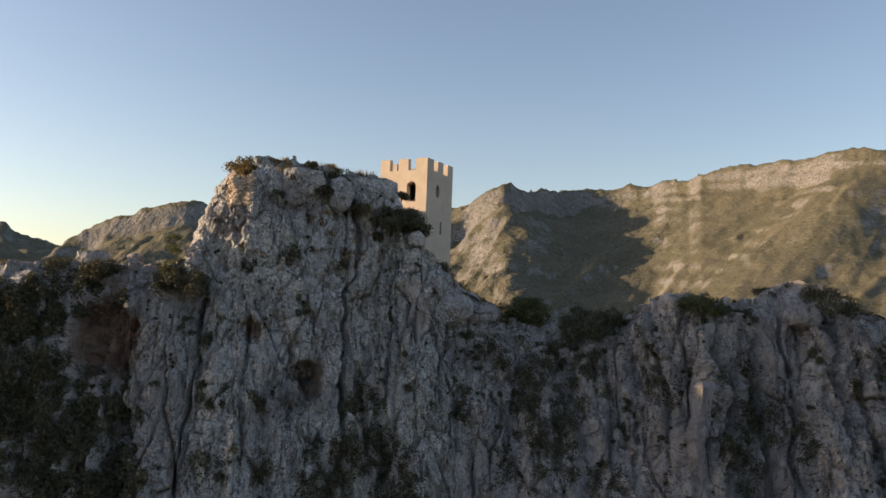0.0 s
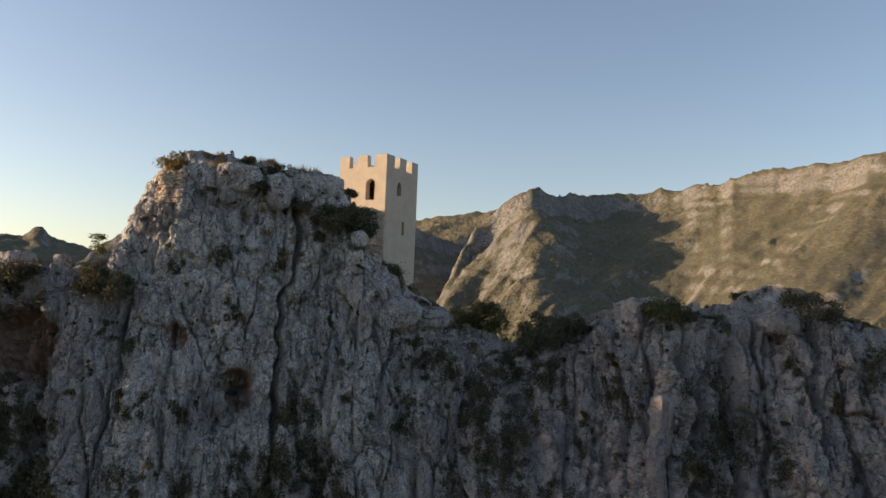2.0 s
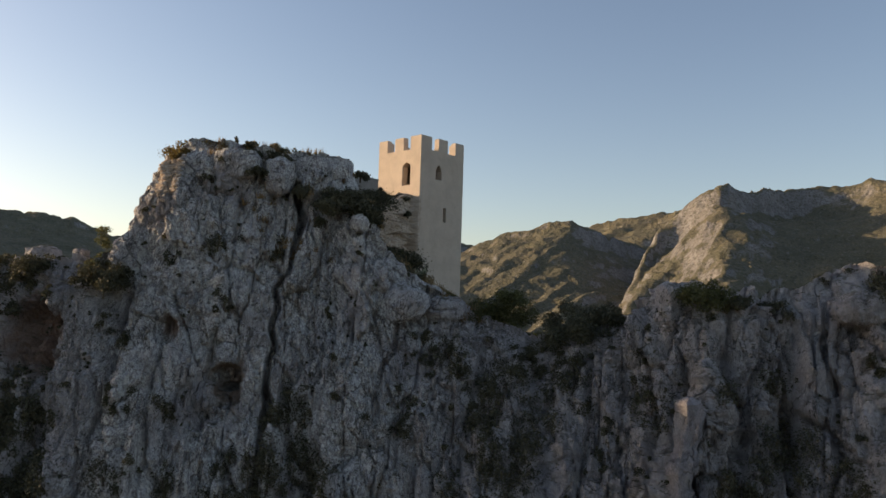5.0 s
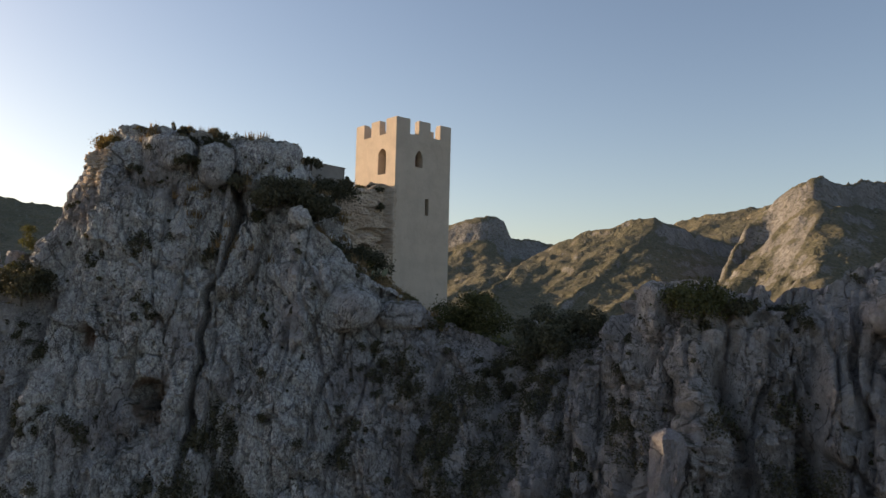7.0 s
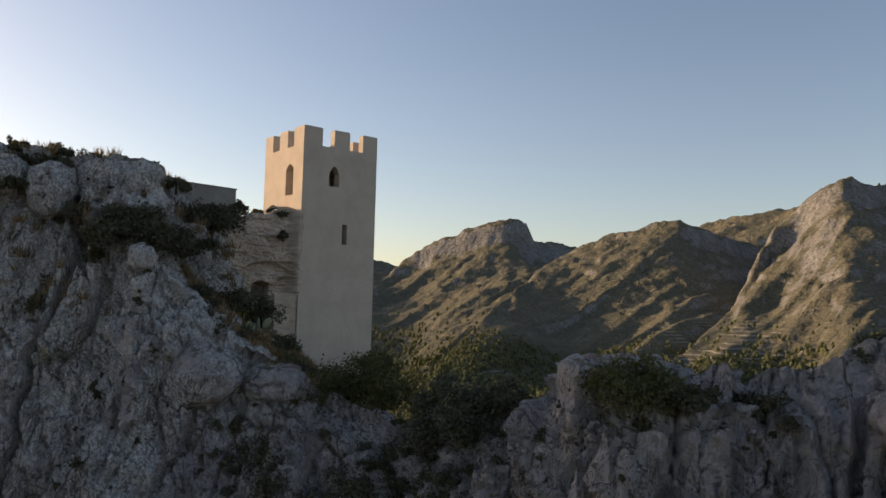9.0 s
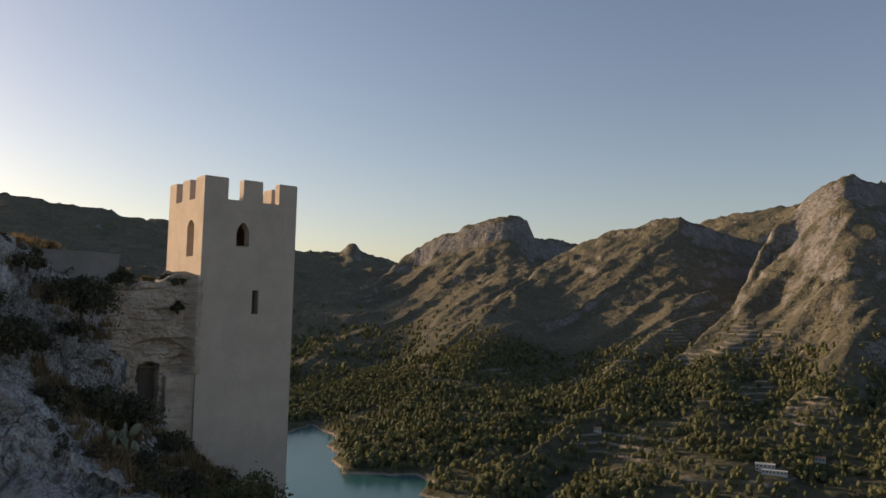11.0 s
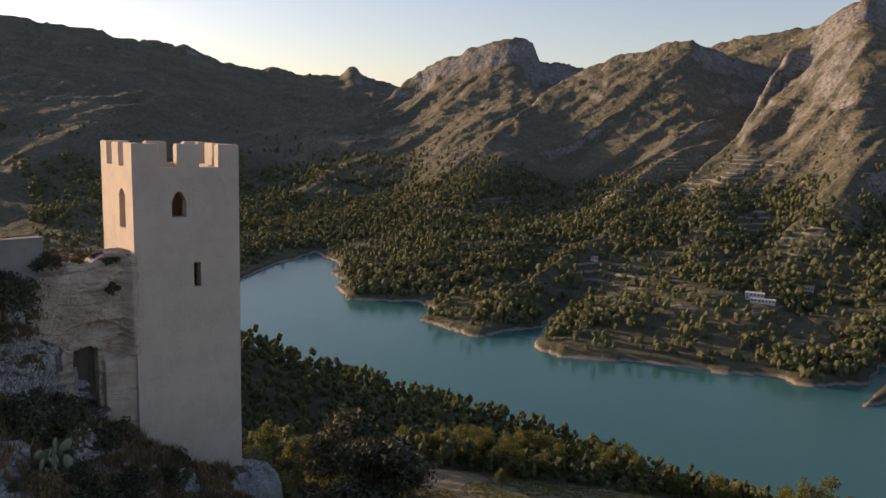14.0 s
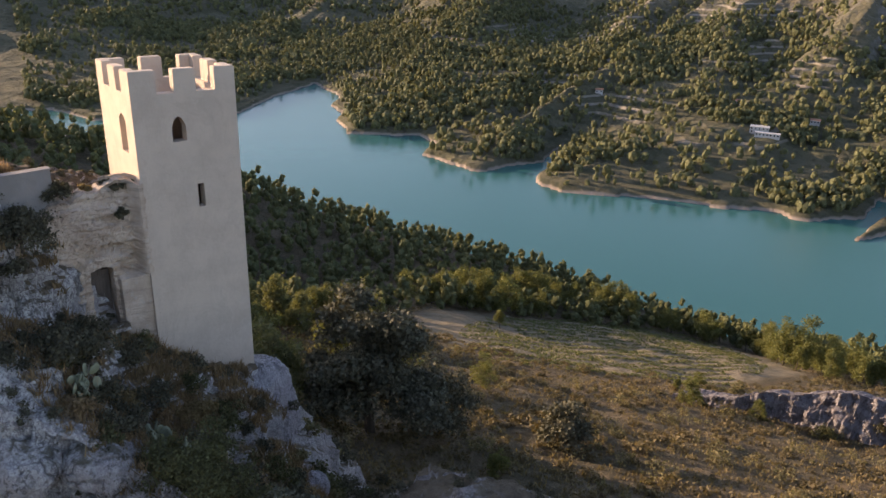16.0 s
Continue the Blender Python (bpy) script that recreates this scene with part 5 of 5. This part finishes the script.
PINES_AT = [(36, 38, 1.15, 0), (40.5, 37.5, 1.25, 1), (33, 41, 1.0, 2), (86.2, 21.8, 0.72, 1), (176, 50, 1.75, 2), (179, 46, 1.8, 3), (173, 45, 1.5, 0), (171, 36, 1.2, 1), (181, 40, 1.5, 2), (104.8, 86.1, 0.75, 0),
            (50, 31, 0.6, 3), (27.5, 3.5, 0.5, 0), (92.6, 13.8, 0.5, 1), (112, 36, 0.5, 2), (98, 32, 0.45, 0), (120, -2, 0.55, 1), (47, 70, 1.0, 2), (56, 78, 0.9, 1), (70, 88, 1.0, 0), (20, 30, 1.0, 3)]
used = set()
for x, y, size, kind in PINES_AT:
    ob = pines[kind] if kind not in used else copy_thing(pines[kind], Matrix())
    used.add(kind)
    tagged(ob, group="pines on the slope")
    put(ob, x, y, size, 77 * x)
# tree line behind the field
line = np.array([(100, 106), (112, 110), (128, 116), (146, 122), (164, 122), (182, 118), (196, 108), (206, 94), (210, 80), (206, 66), (200, 54), (194, 42), (190, 30), (186, 18)])
for k in range(90):
    f = rng.random() * (len(line) - 1)
    a = line[int(f)] * (1 - f % 1) + line[min(int(f) + 1, len(line) - 1)] * (f % 1)
    x, y = a + rng.normal(size=2) * 5 + np.array([6, 4]) * rng.random()
    ob = copy_thing(pines[k % 4], Matrix())
    put(ob, x, y, rng.uniform(0.9, 1.6), rng.uniform(0, 360))
    tagged(ob, group="pines behind the field")


def wood(name, places, sizes, quads, label, seed, mat=FOREST, clumps=False):
    """Many distant trees joined: each a trunk and a crown of leaf clumps."""
    r2 = np.random.default_rng(seed)
    kinds = []
    for k in range(8):
        tops = crown_lumps(r2, 2.2, 6.8, 1 if clumps else 4, 0.5, 0.2 if clumps else 0.6, 1.35 if clumps else 1.15)
        grow = 2.2 if clumps else 1.15
        v, f = leaves(r2, [(*row[:3], row[3] * grow, row[4] * grow, row[5] * grow) for row in tops], quads, 0.55 if clumps else 0.25, 0.7)
        for row in tops:
            p, q = BALLS[1]
            lump = p * (1 + (0.75 if clumps else 0.45) * (r2.random((len(p), 1)) - 0.5)) * np.array(row[3:]) * grow * 0.92 + np.array(row[:3])
            f = np.concatenate([f, q + len(v)])
            v = np.concatenate([v, lump])
        kinds.append((v, f))
    vs, fs, n0 = [], [], 0
    for k, ((x, y, z), size) in enumerate(zip(places, sizes)):
        v, f = kinds[k % 8]
        a = r2.random() * 6.28
        c, s_ = math.cos(a), math.sin(a)
        w = np.stack([v[:, 0] * c - v[:, 1] * s_, v[:, 0] * s_ + v[:, 1] * c, v[:, 2] * (0.85 + 0.4 * r2.random())], -1) * size
        vs.append(w + (x, y, z - 0.3))
        fs.append(f + n0)
        n0 += len(v)
    ob = new(name, mesh_of(name, np.concatenate(vs), np.concatenate(fs), mat, False))
    return tagged(ob, label, "woodland", kind="stuff")


def scatter(n, r_lo, r_hi, az_lo, az_hi, keep, seed):
    r2 = np.random.default_rng(seed)
    r = np.sqrt(r2.uniform(r_lo**2, r_hi**2, n))
    a = np.radians(r2.uniform(az_lo, az_hi, n))
    x, y = CX + r * np.sin(a), CY + r * np.cos(a)
    z = ground_height(x, y)
    ok = keep(x, y, z, r, r2.random(n))
    return np.stack([x, y, z], -1)[ok], 0.75 + 0.55 * r2.random(ok.sum())


def in_near_wood(x, y, z, r, u):
    field = (x > 55) & (x < 205) & (y < 105 - 0.12 * np.abs(x - 150)) | (y < 62 + 0 * x) & (x < 205) | (x * 0.85 + y * 0.53 < 22) | (x < 10) & (y < 140)
    return ~field & (z > LAKE + 4)


p_, s_ = scatter(4600, 128, 372, -14, 90, in_near_wood, 31)
wood("pine_wood", p_, s_ * 1.0, 62, "dense dark pine wood on the slope down to the lake", 41, WOOD)


green_pines = [tree_kind("pine_tree", 140 + k, 2.2 + 0.3 * k, 7.0 + 0.8 * k, 0.8, WOOD, 3600, 0.12, "mid-green pine in the shaded wood", 26, squat=1.1) for k in range(3)]
near_at, near_size = scatter(420, 62, 132, -14, 90, in_near_wood, 37)
for k, ((x, y, z), size) in enumerate(zip(near_at[:70], near_size)):
    ob = green_pines[k] if k < 3 else copy_thing(green_pines[k % 3], Matrix())
    tagged(ob, group="pines in the near wood")
    put(ob, x, y, size * 1.05, 53.0 * k)


def in_far_wood(x, y, z, r, u):
    d = fbm(x / 70, y / 70, 0, 3, 95) + 0.5 * fbm(x / 260, y / 260, 0, 2, 96)
    height = smooth(LAKE + 130, LAKE + 50, z)
    clear = np.hypot(x - 655, y - 330) > 24
    for hx, hy in ((648, 526), (734, 324), (727, 407)):
        clear &= np.hypot(x - hx, y - hy) > 13
    return clear & (z > LAKE + 4.5) & (z < 0) & (u < (0.14 + 0.86 * smooth(-0.20, 0.16, d)) * (0.05 + 0.95 * height))


p_, s_ = scatter(74000, 560, 1480, 10, 100, in_far_wood, 33)
wood("far_wood", p_, s_ * 1.3, 10, "distant pine wood over the headlands and terraces", 43, FOREST, True)
p_, s_ = scatter(9000, 1480, 2300, 4, 42, in_far_wood, 35)
wood("valley_wood", p_, s_ * 1.7, 6, "hazy pine wood on the valley floor under the ridge", 45, FOREST, True)

HEATH = foliage("brown_olive_heath", (0.10, 0.085, 0.048), (0.185, 0.15, 0.085))
SLOPE_GRASS = foliage("slope_grass_blades", (0.12, 0.10, 0.054), (0.25, 0.20, 0.115))
# ---------------------------------------------------------------- low growth on the slope
vs, fs, n0 = [], [], 0
for k in range(5000):
    x, y = 8 + 182 * rng.random() ** 1.3, rng.uniform(-45, 110)
    if x * 0.85 + y * 0.53 < 16 or ((x - 140) / 62) ** 2 + ((y - 74) / 38) ** 2 < 1 and k % 9:
        continue
    if vnoise(np.array(x / 9), np.array(y / 9), np.array(0.0), 97) < rng.uniform(-1.0, 0.3):
        continue
    if ((x - 140) / 64) ** 2 + ((y - 74) / 40) ** 2 < 1:
        continue
    r = rng.uniform(0.45, 1.25) * (1.6 if k % 9 == 0 else 1)
    v, f = leaves(rng, crown_lumps(rng, r, r * 0.9, 5, -0.15), int(18 + 44 * r), 0.115 + 0.03 * r, 0.6)
    g = np.array([x, y, 0.0])
    vs.append(v + g)
    fs.append((f + n0, x, y))
    n0 += len(v)
heights = ground_height(np.array([f[1] for f in fs]), np.array([f[2] for f in fs]))
for v, h in zip(vs, heights):
    v[:, 2] += h - 0.05
ob = new("slope_scrub", mesh_of("slope_scrub", np.concatenate(vs), np.concatenate([f[0] for f in fs]), HEATH, False))
tagged(ob, "dry olive and straw-coloured scrub over the slope", "scrub", kind="stuff")

vs, fs, xs, ys, n0 = [], [], [], [], 0
for k in range(1500):
    x, y = 12 + 178 * rng.random() ** 1.2, rng.uniform(-45, 100)
    if x * 0.85 + y * 0.53 < 18 or ((x - 138) / 70) ** 2 + ((y - 72) / 40) ** 2 < 1:
        continue
    if fbm(np.array(x / 16), np.array(y / 16), np.array(0.0), 2, 99) < rng.uniform(-0.6, 0.5):
        continue
    r = 0.6 + 1.6 * rng.random() ** 2.5
    v, f = leaves(rng, crown_lumps(rng, r, r * 1.1, 6, -0.2, 0.9), int(50 + 80 * r), 0.10, 0.4)
    vs.append(v + (x, y, 0))
    fs.append(f + n0)
    n0 += len(v)
    xs.append(x)
    ys.append(y)
heights = ground_height(np.array(xs), np.array(ys))
for v, h in zip(vs, heights):
    v[:, 2] += h - 0.05
ob = new("slope_shrubs", mesh_of("slope_shrubs", np.concatenate(vs), np.concatenate(fs), SCRUB, False))
tagged(ob, "rounded olive-green shrubs scattered over the dry slope", "shrubs", kind="stuff")

# grass tufts between the shrubs
n = 30000
gx, gy = 10 + 190 * rng.random(n) ** 1.5, rng.uniform(-45, 110, n)
ok = (gx * 0.85 + gy * 0.53 > 15) & (((gx - 140) / 64) ** 2 + ((gy - 74) / 41) ** 2 > 1) & (fbm(gx / 7, gy / 7, 0, 3, 98) > rng.uniform(-0.9, 0.4, n))
gx, gy = gx[ok], gy[ok]
gz = ground_height(gx, gy)
root = np.repeat(np.stack([gx, gy, gz], -1), 4, 0)
m_ = len(root)
root = root + np.stack([0.22 * rng.normal(size=m_), 0.22 * rng.normal(size=m_), np.full(m_, -0.05)], -1)
a_ = rng.random(m_) * 6.283
wide = np.stack([np.cos(a_), np.sin(a_), 0 * a_], -1) * rng.uniform(0.06, 0.16, m_)[:, None]
tip = root + np.stack([0.15 * rng.normal(size=m_), 0.15 * rng.normal(size=m_), rng.uniform(0.2, 0.6, m_)], -1)
v = np.stack([root - wide, root + wide, tip], 1).reshape(-1, 3)
ob = new("slope_grass", mesh_of("slope_grass", v, np.arange(m_ * 3).reshape(-1, 3), SLOPE_GRASS, False))
tagged(ob, "sparse golden and olive grass tufts over the slope", "grass", kind="stuff")

# rows of young plants on the field
vs, fs, n0, xs, ys = [], [], 0, [], []
for row in range(-11, 12):
    for k in range(280):
        u = -73 + k * 0.52 + rng.normal() * 0.2
        w = row * 4.0 + rng.normal() * 0.12 + 1.4 * math.sin(u / 24 + row * 0.08) - 0.0022 * u * u
        x, y = 140 + u * 0.93 + w * 0.36, 76 - u * 0.36 + w * 0.93
        a_, b_ = (x - 138) * 0.94 + (y - 72) * 0.34, (y - 72) * 0.94 - (x - 138) * 0.34
        if (a_ / 68) ** 2 + (b_ / 32) ** 2 > 1 or rng.random() < 0.06 or vnoise(u / 9, row * 0.7, 0, 55) > 0.62:
            continue
        r = rng.uniform(0.45, 0.85)
        v, f = leaves(rng, [(0, 0, 0.1, r, r, 0.28)], 14, 0.17, 0.5)
        vs.append(v + (x, y, 0))
        fs.append(f + n0)
        n0 += len(v)
        xs.append(x)
        ys.append(y)
heights = ground_height(np.array(xs), np.array(ys))
for v, h in zip(vs, heights):
    v[:, 2] += h
ob = new("field_rows", mesh_of("field_rows", np.concatenate(vs), np.concatenate(fs), VINE, False))
tagged(ob, "thin rows of low crops across the terraced field", "crops", kind="stuff")


# ---------------------------------------------------------------- houses across the lake
WHITE = plaster("white_house_paint", (0.55, 0.54, 0.515))
TILE = plaster("terracotta_roof", (0.36, 0.20, 0.13))
_glass = Nodes("dark_window_glass", 0.1)
GLASS = _glass.done((0.03, 0.035, 0.04))


def house(x, y, turn, w, d, storeys, pitched, label):
    thing = tagged(new("house"), label, "house", group="houses over the lake")
    h = 3.0 * storeys
    bm = bmesh.new()
    box(bm, -w / 2, -d / 2, -3, w / 2, d / 2, h)
    part("wall", bm, WHITE, thing)
    bm = bmesh.new()
    if pitched:
        vs_ = [bm.verts.new(p) for p in ((-w / 2 - 0.4, -d / 2 - 0.4, h), (w / 2 + 0.4, -d / 2 - 0.4, h), (w / 2 + 0.4, d / 2 + 0.4, h), (-w / 2 - 0.4, d / 2 + 0.4, h), (-w / 2 - 0.4, 0, h + 1.6), (w / 2 + 0.4, 0, h + 1.6))]
        for q in ((0, 1, 5, 4), (2, 3, 4, 5), (0, 4, 3), (1, 2, 5), (0, 3, 2, 1)):
            bm.faces.new([vs_[i] for i in q])
        part("roof", bm, TILE, thing)
    else:
        box(bm, -w / 2 - 0.3, -d / 2 - 0.3, h, w / 2 + 0.3, d / 2 + 0.3, h + 0.35)
        part("roof", bm, WHITE, thing)
    for k in range(storeys):
        for c in range(int(w // 3)):
            bm = bmesh.new()
            cx = -w / 2 + 1.7 + c * (w - 3.4) / max(1, int(w // 3) - 1)
            box(bm, cx - 0.65, -d / 2 - 0.04, 3 * k + 0.9, cx + 0.65, -d / 2 + 0.2, 3 * k + 2.3)
            part("window", bm, GLASS, thing)
    z = float(ground_height(np.array([x]), np.array([y]))[0])
    thing.matrix_basis = pose(x, y, z + 0.6, 0, 0, turn)


house(672, 347, -62, 17, 9, 2, False, "white two-storey house with a flat roof among pines")
house(664, 334, -62, 22, 6, 1, False, "long low white terrace house below the wood")
house(654, 532, -50, 8, 6, 1, True, "small white cottage with a tiled roof on a spur")
house(742, 330, -66, 9, 7, 1, True, "low white house among dark pines")
house(735, 412, -60, 10, 7, 1, True, "white hillside cottage with a tiled roof")
